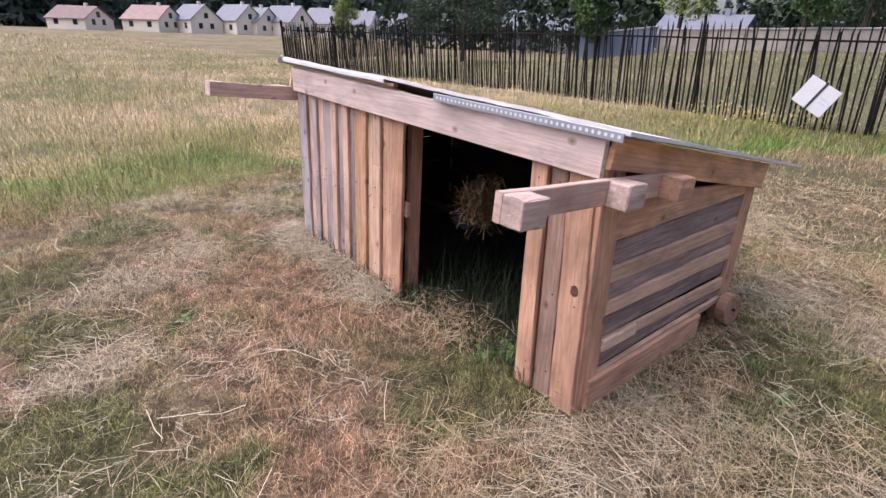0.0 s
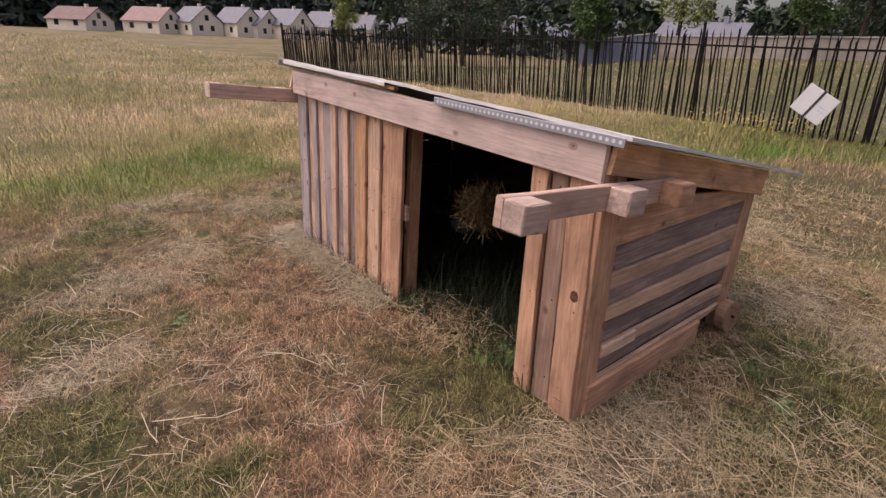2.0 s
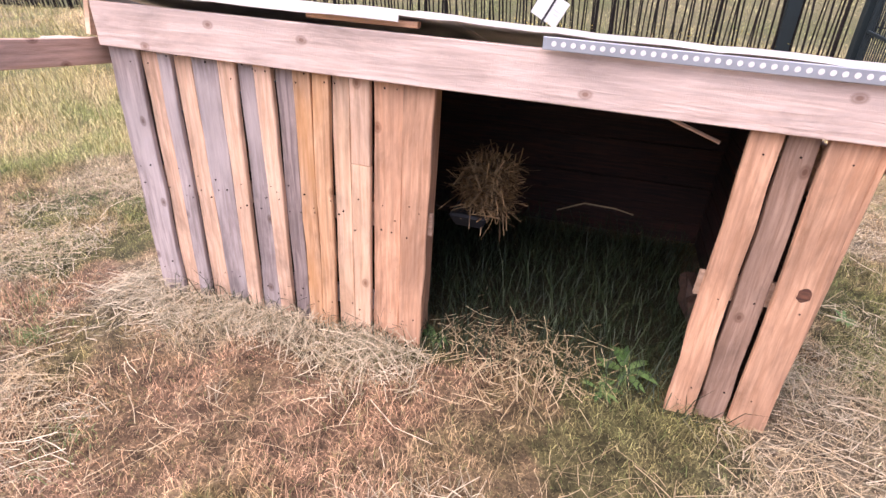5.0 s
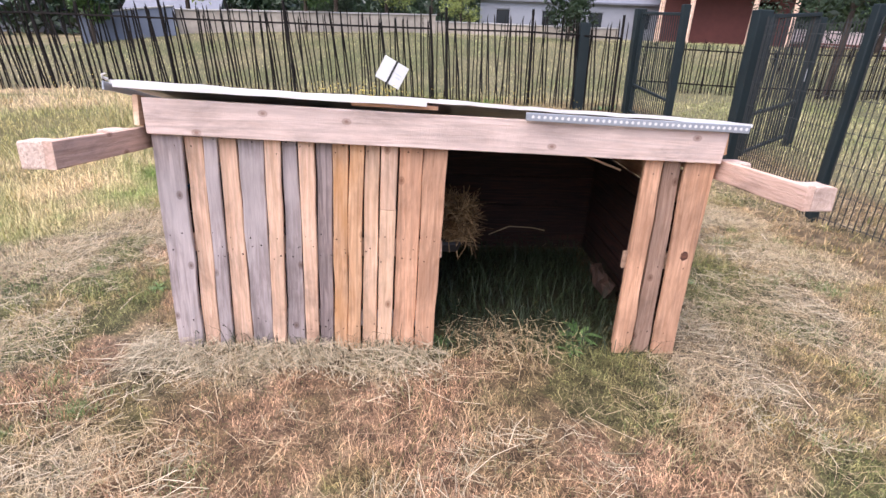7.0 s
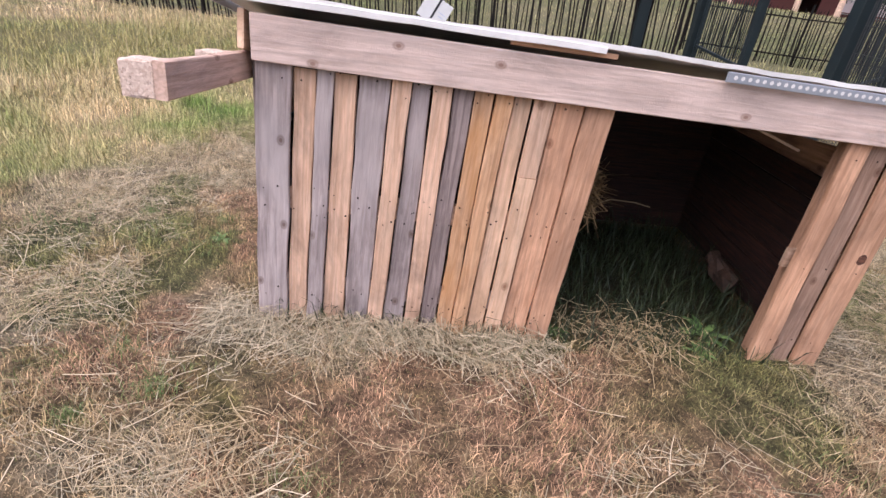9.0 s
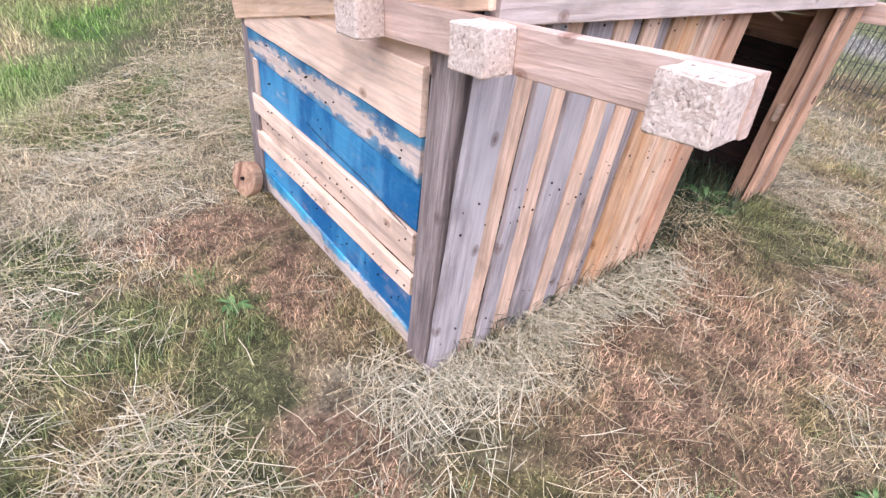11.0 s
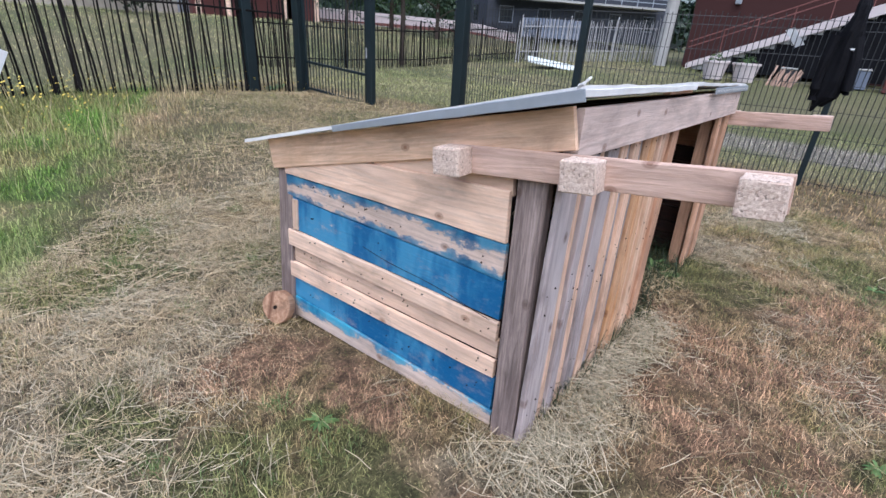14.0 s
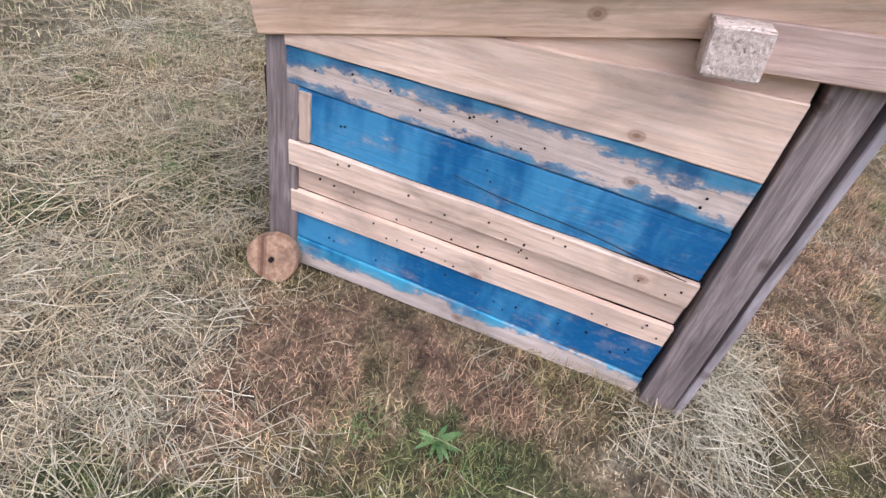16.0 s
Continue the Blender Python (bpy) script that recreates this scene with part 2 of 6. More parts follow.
def turf_colour(nt, blade):
    """Colour of the meadow by place: dry, rusty, straw-pale and green patches; tall greener meadow further out."""
    geo = nt.nodes.new("ShaderNodeNewGeometry")
    pos = geo.outputs["Position"]
    flat = nt.nodes.new("ShaderNodeVectorMath")
    flat.operation = "MULTIPLY"
    flat.inputs[1].default_value = (1, 1, 0)
    nt.links.new(pos, flat.inputs[0])
    p = flat.outputs[0]
    big = noise_tex(nt, p, 0.8, 4.0, 0.6)
    mid = noise_tex(nt, p, 2.7, 5.0, 0.65)
    other = nt.nodes.new("ShaderNodeVectorMath")
    other.inputs[1].default_value = (31, 17, 3)
    nt.links.new(p, other.inputs[0])
    mid2 = noise_tex(nt, other.outputs[0], 2.0, 5.0, 0.65)
    far = noise_tex(nt, other.outputs[0], 0.25, 4.0, 0.6)
    col = mix(nt, ramp(nt, mid, ((0.35, 0.0), (0.65, 1.0))), (0.37, 0.255, 0.125), (0.61, 0.45, 0.265))
    tuft = noise_tex(nt, p, 9.0, 3.0, 0.6)
    shift = nt.nodes.new("ShaderNodeVectorMath")
    shift.inputs[1].default_value = (-13, 41, 7)
    nt.links.new(p, shift.inputs[0])
    ochre = noise_tex(nt, shift.outputs[0], 3.4, 4.0, 0.6)
    col = mix(nt, ramp(nt, ochre, ((0.5, 0.0), (0.66, 0.8))), col, (0.34, 0.285, 0.10))
    r = maths(nt, "ADD", maths(nt, "MULTIPLY", spots(nt, p, RUST), 1.3), maths(nt, "SUBTRACT", mid2, 0.62))
    col = mix(nt, ramp(nt, r, ((0.0, 0.0), (0.55, 0.68))), col, (0.55, 0.32, 0.205))
    s = maths(nt, "ADD", maths(nt, "MULTIPLY", spots(nt, p, STRAW), 1.3), maths(nt, "SUBTRACT", mid, 0.65))
    col = mix(nt, ramp(nt, s, ((0.0, 0.0), (0.5, 0.85))), col, (0.52, 0.425, 0.28))
    g = maths(nt, "ADD", maths(nt, "MULTIPLY", spots(nt, p, GREEN), 1.2), maths(nt, "MULTIPLY", maths(nt, "SUBTRACT", big, 0.5), 1.6))
    col = mix(nt, ramp(nt, g, ((0.06, 0.0), (0.5, 0.72))), col, (0.165, 0.20, 0.06))
    col = mix(nt, 1.0, col, ramp(nt, tuft, ((0.34, 0.5), (0.5, 0.98), (0.66, 1.4))), "MULTIPLY")
    # greener mown strip towards the paling fence, indoor shade painted under the roof
    sp = nt.nodes.new("ShaderNodeSeparateXYZ")
    nt.links.new(p, sp.inputs[0])
    col = mix(nt, ramp(nt, maths(nt, "ADD", maths(nt, "MULTIPLY_ADD", sp.outputs[1], 0.5, -1.5), mid2), ((0.2, 0.0), (0.9, 0.5))), col, (0.43, 0.36, 0.19))
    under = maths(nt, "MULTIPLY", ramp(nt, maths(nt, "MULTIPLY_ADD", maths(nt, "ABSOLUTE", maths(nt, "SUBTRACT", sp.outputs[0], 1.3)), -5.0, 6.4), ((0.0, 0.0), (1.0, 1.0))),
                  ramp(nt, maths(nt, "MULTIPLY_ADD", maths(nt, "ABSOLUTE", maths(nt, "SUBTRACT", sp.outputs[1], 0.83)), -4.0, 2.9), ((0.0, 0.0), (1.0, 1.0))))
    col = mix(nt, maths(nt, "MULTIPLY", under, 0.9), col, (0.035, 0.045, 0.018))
    # meadow further out
    sep = nt.nodes.new("ShaderNodeSeparateXYZ")
    nt.links.new(p, sep.inputs[0])
    mead = mix(nt, ramp(nt, far, ((0.38, 0.0), (0.6, 1.0))), (0.47, 0.41, 0.17), (0.90, 0.67, 0.41))
    mead = mix(nt, ramp(nt, maths(nt, "MULTIPLY_ADD", big, 0.6, maths(nt, "MULTIPLY", mid2, 0.5)), ((0.5, 0.0), (0.66, 0.75))), mead, (0.29, 0.34, 0.11))
    wob = maths(nt, "ADD", maths(nt, "MULTIPLY", maths(nt, "SUBTRACT", mid, 0.5), 2.4), maths(nt, "MULTIPLY", maths(nt, "SUBTRACT", big, 0.5), 2.6))
    edge_x = maths(nt, "SUBTRACT", maths(nt, "SUBTRACT", -1.9, sep.outputs[0]), wob)
    line = maths(nt, "SUBTRACT", maths(nt, "SUBTRACT", sep.outputs[1], maths(nt, "MULTIPLY_ADD", sep.outputs[0], 1.75, 4.3)), wob)
    out = maths(nt, "MAXIMUM", edge_x, line)
    near = maths(nt, "ADD", maths(nt, "MULTIPLY_ADD", out, -0.32, 0.75), maths(nt, "MULTIPLY", maths(nt, "SUBTRACT", big, 0.5), 2.2))
    lush = maths(nt, "MULTIPLY", ramp(nt, near, ((0.15, 0.0), (0.75, 0.9))), ramp(nt, maths(nt, "MULTIPLY_ADD", sep.outputs[1], 0.4, -0.4), ((0.0, 0.62), (1.0, 1.0))))
    strip = maths(nt, "MULTIPLY", ramp(nt, maths(nt, "MULTIPLY_ADD", sep.outputs[1], 0.4, -1.9), ((0.0, 0.0), (1.0, 0.85))), ramp(nt, maths(nt, "MULTIPLY_ADD", sep.outputs[0], 0.25, 0.9), ((0.0, 0.0), (1.0, 1.0))))
    mead = mix(nt, strip, mead, (0.19, 0.20, 0.055))
    mead = mix(nt, lush, mead, (0.16, 0.315, 0.045))
    col = mix(nt, ramp(nt, maths(nt, "MULTIPLY_ADD", out, 1.5, 0.45), ((0.0, 0.0), (1.0, 1.0))), col, mead)
    # lawn beyond the paling fence
    lawn = mix(nt, ramp(nt, far, ((0.35, 0.0), (0.65, 1.0))), (0.30, 0.32, 0.135), (0.50, 0.44, 0.24))
    gravel = ramp(nt, maths(nt, "ADD", maths(nt, "SUBTRACT", 1.0, maths(nt, "ABSOLUTE", maths(nt, "SUBTRACT", sep.outputs[0], 8.6))), mid), ((0.55, 0.0), (0.9, 0.8)))
    lawn = mix(nt, maths(nt, "MULTIPLY", gravel, ramp(nt, maths(nt, "MULTIPLY_ADD", sep.outputs[1], -0.3, 1.0), ((0.0, 0.0), (0.5, 1.0)))), lawn, (0.52, 0.46, 0.41))
    behind = maths(nt, "MAXIMUM", maths(nt, "SUBTRACT", sep.outputs[1], 9.9), maths(nt, "SUBTRACT", sep.outputs[0], 6.2))
    inside = maths(nt, "MULTIPLY", ramp(nt, behind, ((0.0, 0.0), (0.3, 1.0))), ramp(nt, maths(nt, "MULTIPLY_ADD", sep.outputs[0], 0.2, 4.6), ((0.0, 0.0), (0.4, 1.0))))
    col = mix(nt, inside, col, lawn)
    return col, p


def turf(name, blade):
    m, nt, b = mat(name, 0.85)
    b.inputs["Specular IOR Level"].default_value = 0.25
    col, p = turf_colour(nt, blade)
    if blade:
        geo = nt.nodes.new("ShaderNodeNewGeometry")
        rnd = geo.outputs["Random Per Island"]
        col = mix(nt, 1.0, col, ramp(nt, rnd, ((0.0, 0.42), (0.5, 0.9), (1.0, 1.45))), "MULTIPLY")
        pick = ramp(nt, maths(nt, "FRACT", maths(nt, "MULTIPLY", rnd, 17.0)), ((0.88, 0.0), (0.91, 1.0)))
        col = mix(nt, maths(nt, "MULTIPLY", pick, 0.4), col, (0.50, 0.40, 0.25))
        pick2 = ramp(nt, maths(nt, "FRACT", maths(nt, "MULTIPLY", rnd, 41.0)), ((0.84, 0.0), (0.88, 1.0)))
        col = mix(nt, maths(nt, "MULTIPLY", pick2, 0.7), col, (0.11, 0.16, 0.045))
    else:
        # soil kept dark: the shade between the blades is put into its colour
        fine = noise_tex(nt, p, 55.0, 6.0, 0.7)
        col = mix(nt, 1.0, col, ramp(nt, fine, ((0.3, 0.08), (0.7, 0.52))), "MULTIPLY")
        bump(nt, b, fine, 0.8, 0.03)
    nt.links.new(col, b.inputs["Base Color"])
    return m


def leaf(name, a, c, rough=0.6):
    m, nt, b = mat(name, rough)
    geo = nt.nodes.new("ShaderNodeNewGeometry")
    nt.links.new(mix(nt, geo.outputs["Random Per Island"], a, c), b.inputs["Base Color"])
    return m


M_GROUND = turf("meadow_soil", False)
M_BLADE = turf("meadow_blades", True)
M_SWATH = leaf("bleached_cut_hay", (0.17, 0.155, 0.09), (0.60, 0.505, 0.355))
M_STALK = leaf("long_dry_stalks", (0.42, 0.34, 0.21), (0.74, 0.63, 0.46))
M_HAY = leaf("cut_hay", (0.24, 0.165, 0.08), (0.56, 0.445, 0.27))
M_STRAW = leaf("straw", (0.08, 0.045, 0.02), (0.50, 0.33, 0.16))
M_FLOWER = leaf("yellow_petals", (0.52, 0.36, 0.04), (0.70, 0.55, 0.10))
M_WEED = leaf("weed_leaves", (0.05, 0.11, 0.025), (0.14, 0.23, 0.07))
M_FRESH = wood("fresh_spruce", (0.74, 0.515, 0.375), (0.57, 0.36, 0.24), stain=(0.50, 0.33, 0.22), stain_amount=0.25)
M_CREAM = wood("pale_cream_spruce", (0.80, 0.56, 0.39), (0.64, 0.415, 0.27), stain=(0.60, 0.37, 0.21), stain_amount=0.25, tint=0.06, streaks=0.25)
M_AMBER = wood("amber_resin_pine", (0.63, 0.395, 0.235), (0.46, 0.255, 0.135), stain=(0.58, 0.28, 0.09), stain_amount=0.3, tint=0.08)
M_BROWN = wood("reddish_brown_pine", (0.70, 0.42, 0.27), (0.51, 0.28, 0.165), stain=(0.38, 0.21, 0.13), stain_amount=0.25, tint=0.12)
M_RUSSET = wood("dull_brown_pine", (0.42, 0.28, 0.205), (0.29, 0.18, 0.125), stain=(0.24, 0.16, 0.12), stain_amount=0.25, tint=0.06)
M_RAIL = wood("handled_pinkish_pine", (0.67, 0.475, 0.385), (0.52, 0.35, 0.27), stain=(0.44, 0.285, 0.21), stain_amount=0.3, tint=0.05, streaks=0.35)
M_BLOCKWOOD = wood("sawn_block_wood", (0.68, 0.53, 0.45), (0.50, 0.36, 0.29), stain=(0.46, 0.34, 0.28), stain_amount=0.3, tint=0.05, streaks=0.35)
M_SLATY = wood("dark_ribbed_weathered_wood", (0.36, 0.29, 0.27), (0.20, 0.155, 0.145), stain=(0.24, 0.19, 0.18), stain_amount=0.3, tint=0.08)
M_ORANGE = wood("resinous_pine", (0.82, 0.48, 0.265), (0.63, 0.335, 0.165), stain=(0.40, 0.25, 0.15), stain_amount=0.25)
M_GREY = wood("weathered_pallet_wood", (0.51, 0.435, 0.42), (0.32, 0.26, 0.25), stain=(0.57, 0.50, 0.485), stain_amount=0.35, streaks=0.75)
M_DARK = wood("old_dark_pallet_wood", (0.45, 0.335, 0.295), (0.25, 0.18, 0.16), stain=(0.20, 0.14, 0.13), stain_amount=0.3)
M_POST = wood("weathered_corner_post", (0.36, 0.28, 0.25), (0.16, 0.12, 0.108), stain=(0.15, 0.11, 0.10), stain_amount=0.45)
M_PINK = wood("sun_bleached_spruce", (0.70, 0.555, 0.49), (0.58, 0.44, 0.375), stain=(0.58, 0.46, 0.41), stain_amount=0.3, tint=0.06, streaks=0.3)
M_PALE = wood("pale_bare_wood", (0.84, 0.615, 0.47), (0.72, 0.495, 0.35), stain=(0.60, 0.42, 0.31), stain_amount=0.3, tint=0.08, streaks=0.14)
M_BLUE = wood("blue_painted_wood", (0.66, 0.52, 0.43), (0.52, 0.39, 0.31), paint=(0.005, 0.115, 0.29), cover=0.62, tint=0.06, rough=0.6)
M_WORN = wood("worn_blue_painted_wood", (0.70, 0.55, 0.46), (0.56, 0.42, 0.34), paint=(0.010, 0.095, 0.21), cover=0.41, band=(-0.012, 3.2, 1), tint=0.05, rough=0.65)
M_FADED = wood("faded_blue_painted_wood", (0.70, 0.57, 0.49), (0.58, 0.45, 0.37), paint=(0.02, 0.185, 0.35), cover=0.50, band=(0.015, 3.0, 0), tint=0.05, rough=0.65)
# near-black base: the shelter's indoor shade is put into the reddish boards' colour
M_INNER = wood("shade_dark_reddish_board", (0.055, 0.019, 0.012), (0.015, 0.007, 0.006))
M_LOGEND = wood("sawn_log_end", (0.44, 0.27, 0.17), (0.28, 0.155, 0.09), grain=0.8)
M_CHIP, nt, b = mat("pressed_chip_block", 0.85)
tc = nt.nodes.new("ShaderNodeTexCoord")
vo = nd(nt, "ShaderNodeTexVoronoi", Scale=170.0)
nt.links.new(tc.outputs["Object"], vo.inputs["Vector"])
n1 = noise_tex(nt, tc.outputs["Object"], 75.0, 5.0, 0.7)
cc = mix(nt, ramp(nt, vo.outputs["Color"], ((0.1, 0.0), (0.9, 1.0))), (0.55, 0.40, 0.32), (0.77, 0.63, 0.53))
cc = mix(nt, ramp(nt, n1, ((0.34, 0.8), (0.42, 0.0))), cc, (0.12, 0.075, 0.055))
nt.links.new(cc, b.inputs["Base Color"])
bump(nt, b, n1, 0.7, 0.01)
M_ROOF = plain("weathered_roof_sheet", (0.74, 0.73, 0.71), 0.6, 0.0, 0.24, 7.0, 0.25)
M_ZINC = plain("galvanised_steel", (0.36, 0.39, 0.43), 0.5, 0.35, 0.15, 14.0, 0.1)
M_HOLE = plain("pale_punched_holes", (0.75, 0.74, 0.72), 0.8, 0.0, 0.05)
M_NAIL = plain("rusty_nails", (0.02, 0.014, 0.012), 0.8)
M_CHESTNUT = wood("dark_chestnut_paling", (0.022, 0.019, 0.018), (0.010, 0.009, 0.009), tint=0.35)
M_CHESTNUT.node_tree.nodes["Principled BSDF"].inputs["Specular IOR Level"].default_value = 0.1
M_PAINT = plain("dark_green_painted_steel", (0.005, 0.014, 0.017), 0.6, 0.0, 0.3, 6.0, 0.05)
M_WIRE = plain("dark_mesh_wire", (0.03, 0.032, 0.032), 0.55, 0.2)
M_SIGN = plain("white_sign_board", (0.74, 0.74, 0.74), 0.5, 0.0, 0.05)
M_BLACK = plain("dark_grey_strap", (0.03, 0.03, 0.035), 0.6)
M_CLOTH = plain("black_quilted_cloth", (0.008, 0.008, 0.010), 0.85, 0.0, 0.3, 20.0, 0.4)
M_WHITE = plain("white_cloth", (0.8, 0.8, 0.8), 0.8, 0.0, 0.03)


# ---- mesh helpers ----
def obj(name, bm, material, parent=None, label=""):
    me = bpy.data.meshes.new(name)
    bm.to_mesh(me)
    bm.free()
    me.materials.append(material)
    o = new(name, me)
    if parent:
        o.parent = parent
    if label:
        tagged(o, label)
    return o


def part(name, bm, material, parent, label=""):
    return obj(name, bm, material, parent, label)


def thing(name, label, category, group="", at=(0, 0, 0), kind=""):
    e = new(name)
    e.empty_display_size = 0.1
    e.location = at
    return tagged(e, label, category, group, kind)


def frame_of(a, b, side):
    """Matrix with x along a to b, y along side made square to it, origin at a."""
    x = (Vector(b) - Vector(a)).normalized()
    z = x.cross(Vector(side)).normalized()
    y = z.cross(x)
    m = Matrix((x, y, z)).transposed().to_4x4()
    m.translation = Vector(a)
    return m


def plank_mesh(L, w, t, w2=None, seg=6, wob=0.0015, seed=0, bevel=0.003):
    """A sawn board along x, centred on y and z, with eased long edges, slightly uneven."""
    r = random.Random(seed)
    w2 = w if w2 is None else w2
    bm = bmesh.new()
    rings = []
    e = min(bevel, t * 0.3)
    for i in range(seg + 1):
        k = i / seg
        h = (w + (w2 - w) * k) / 2
        dy, dz = r.uniform(-wob, wob), r.uniform(-wob, wob) * 0.6
        ring = []
        for y, z in ((-h + e, -t / 2), (h - e, -t / 2), (h, -t / 2 + e), (h, t / 2 - e), (h - e, t / 2), (-h + e, t / 2), (-h, t / 2 - e), (-h, -t / 2 + e)):
            ring.append(bm.verts.new((k * L, y + dy + r.uniform(-wob, wob) * 0.5, z + dz)))
        rings.append(ring)
    for a, c in zip(rings, rings[1:]):
        for j in range(8):
            bm.faces.new((a[j], a[(j + 1) % 8], c[(j + 1) % 8], c[j]))
    bm.faces.new(rings[0][::-1])
    bm.faces.new(rings[-1])
    bmesh.ops.recalc_face_normals(bm, faces=bm.faces)
    return bm


SEED = [0]


def plank(name, a, b, side, w, t, material, parent, w2=None, label="", wob=0.0015, seg=6):
    """A board from a to b (middle line), its width along side."""
    SEED[0] += 1
    L = (Vector(b) - Vector(a)).length
    o = part(name, plank_mesh(L, w, t, w2, seg, wob, SEED[0]), material, parent, label)
    o.matrix_local = frame_of(a, b, side)
    return o


def box(bm, lo, hi):
    v = [bm.verts.new((x, y, z)) for x in (lo[0], hi[0]) for y in (lo[1], hi[1]) for z in (lo[2], hi[2])]
    for f in ((0, 1, 3, 2), (4, 6, 7, 5), (0, 4, 5, 1), (2, 3, 7, 6), (0, 2, 6, 4), (1, 5, 7, 3)):
        bm.faces.new([v[i] for i in f])


def boxed(lo, hi, bevel=0.0):
    bm = bmesh.new()
    box(bm, lo, hi)
    bmesh.ops.recalc_face_normals(bm, faces=bm.faces)
    if bevel:
        bmesh.ops.bevel(bm, geom=bm.edges[:], offset=bevel, segments=1, affect="EDGES")
    return bm


def tube(bm, pts, r, n=6, r2=None):
    rings = []
    for i, p in enumerate(pts):
        d = Vector(pts[min(i + 1, len(pts) - 1)]) - Vector(pts[max(i - 1, 0)])
        q = d.to_track_quat("Z", "Y")
        rr = r if r2 is None else r + (r2 - r) * i / (len(pts) - 1)
        rings.append([bm.verts.new(Vector(p) + q @ Vector((math.cos(6.2832 * j / n) * rr, math.sin(6.2832 * j / n) * rr, 0))) for j in range(n)])
    for a, c in zip(rings, rings[1:]):
        for j in range(n):
            bm.faces.new((a[j], a[(j + 1) % n], c[(j + 1) % n], c[j]))
    bm.faces.new(rings[0][::-1])
    bm.faces.new(rings[-1])


def smooth01(a, b, x):
    k = np.clip((x - a) / (b - a), 0, 1)
    return k * k * (3 - 2 * k)


def ground_z(x, y):
    """Height of the meadow: flat round the shelter, rising gently beyond the fences."""
    x, y = np.asarray(x, float), np.asarray(y, float)
    r1 = smooth01(10.5, 24, y) * smooth01(-18, -8, x)
    r2 = smooth01(8, 25, x) * smooth01(-30, -10, y)
    near = np.exp(-((x - 1.3) ** 2 + (y - 0.6) ** 2) / 6)
    rise = 0.15 * smooth01(1.8, 7.5, y) * smooth01(-14, -4, x)
    und = 0.02 * np.sin(x * 1.3 + 0.7) * np.cos(y * 1.1) + 0.012 * np.sin(x * 3.1 + y * 2.3)
    return np.maximum(1.4 * r1, 0.7 * r2) + rise + und * (1 - near) - 0.01


# ---- ground ----
def spread(lo, hi, step, reach):
    c = list(np.arange(lo, hi + 1e-6, step))
    d, x = step, hi
    while x < reach:
        d *= 1.16
        x += d
        c.append(x)
    d, x = step, lo
    while x > -reach:
        d *= 1.16
        x -= d
        c.insert(0, x)
    return np.array(c)


def quick_mesh(name, verts, loops, starts, totals, material, smooth=False):
    me = bpy.data.meshes.new(name)
    me.vertices.add(len(verts))
    me.vertices.foreach_set("co", np.asarray(verts, np.float32).ravel())
    me.loops.add(len(loops))
    me.loops.foreach_set("vertex_index", np.asarray(loops, np.int32))
    me.polygons.add(len(starts))
    me.polygons.foreach_set("loop_start", np.asarray(starts, np.int32))
    me.polygons.foreach_set("loop_total", np.asarray(totals, np.int32))
    me.update(calc_edges=True)
    me.materials.append(material)
    if smooth:
        me.polygons.foreach_set("use_smooth", np.ones(len(starts), bool))
    return me


gx, gy = spread(-6, 9, 0.12, 900), spread(-6, 11, 0.12, 900)
GX, GY = np.meshgrid(gx, gy, indexing="ij")
GZ = ground_z(GX, GY)
idx = np.arange(GX.size).reshape(GX.shape)
q = np.stack([idx[:-1, :-1], idx[1:, :-1], idx[1:, 1:], idx[:-1, 1:]], -1).reshape(-1)
nq = len(q) // 4
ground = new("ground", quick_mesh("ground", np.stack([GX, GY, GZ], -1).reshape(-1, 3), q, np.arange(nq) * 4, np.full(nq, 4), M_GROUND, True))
tagged(ground, "dry mown meadow ground with green and rusty patches", "ground", kind="structure")

rng = np.random.default_rng(7)


def blades(name, P, height, width, lean, material, label, category="grass", curl=0.6, parent=None):
    """Many grass blades: a bent quad and a tip each. P: roots; height, width, lean: arrays or numbers."""
    n = len(P)
    height = np.broadcast_to(height, n)
    width = np.broadcast_to(width, n)
    lean = np.broadcast_to(lean, n)
    az = rng.uniform(0, 2 * np.pi, n)
    d = np.stack([np.cos(az), np.sin(az), 0 * az], 1)
    s = np.stack([-np.sin(az), np.cos(az), 0 * az], 1)
    tw = rng.uniform(-0.8, 0.8, n)[:, None]
    s = s * np.cos(tw) + d * np.sin(tw)
    up = np.array([0, 0, 1.0])
    h, w, l = height[:, None], width[:, None], lean[:, None]
    mid = P + up * h * 0.55 * np.cos(l * 0.6) + d * h * 0.55 * np.sin(l * 0.6)
    tip = mid + up * h * 0.45 * np.cos(l * (1 + curl)) + d * h * 0.45 * np.sin(l * (1 + curl))
    V = np.stack([P - s * w / 2, P + s * w / 2, mid + s * w * 0.4, mid - s * w * 0.4, tip], 1).reshape(-1, 3)
    base = (np.arange(n) * 5)[:, None]
    loops = (base + np.array([0, 1, 2, 3, 3, 2, 4])).reshape(-1)
    starts = (np.arange(n)[:, None] * 7 + np.array([0, 4])).reshape(-1)
    totals = np.tile([4, 3], n)
    o = new(name, quick_mesh(name, V, loops, starts, totals, material))
    return tagged(o, label, category, kind="stuff")


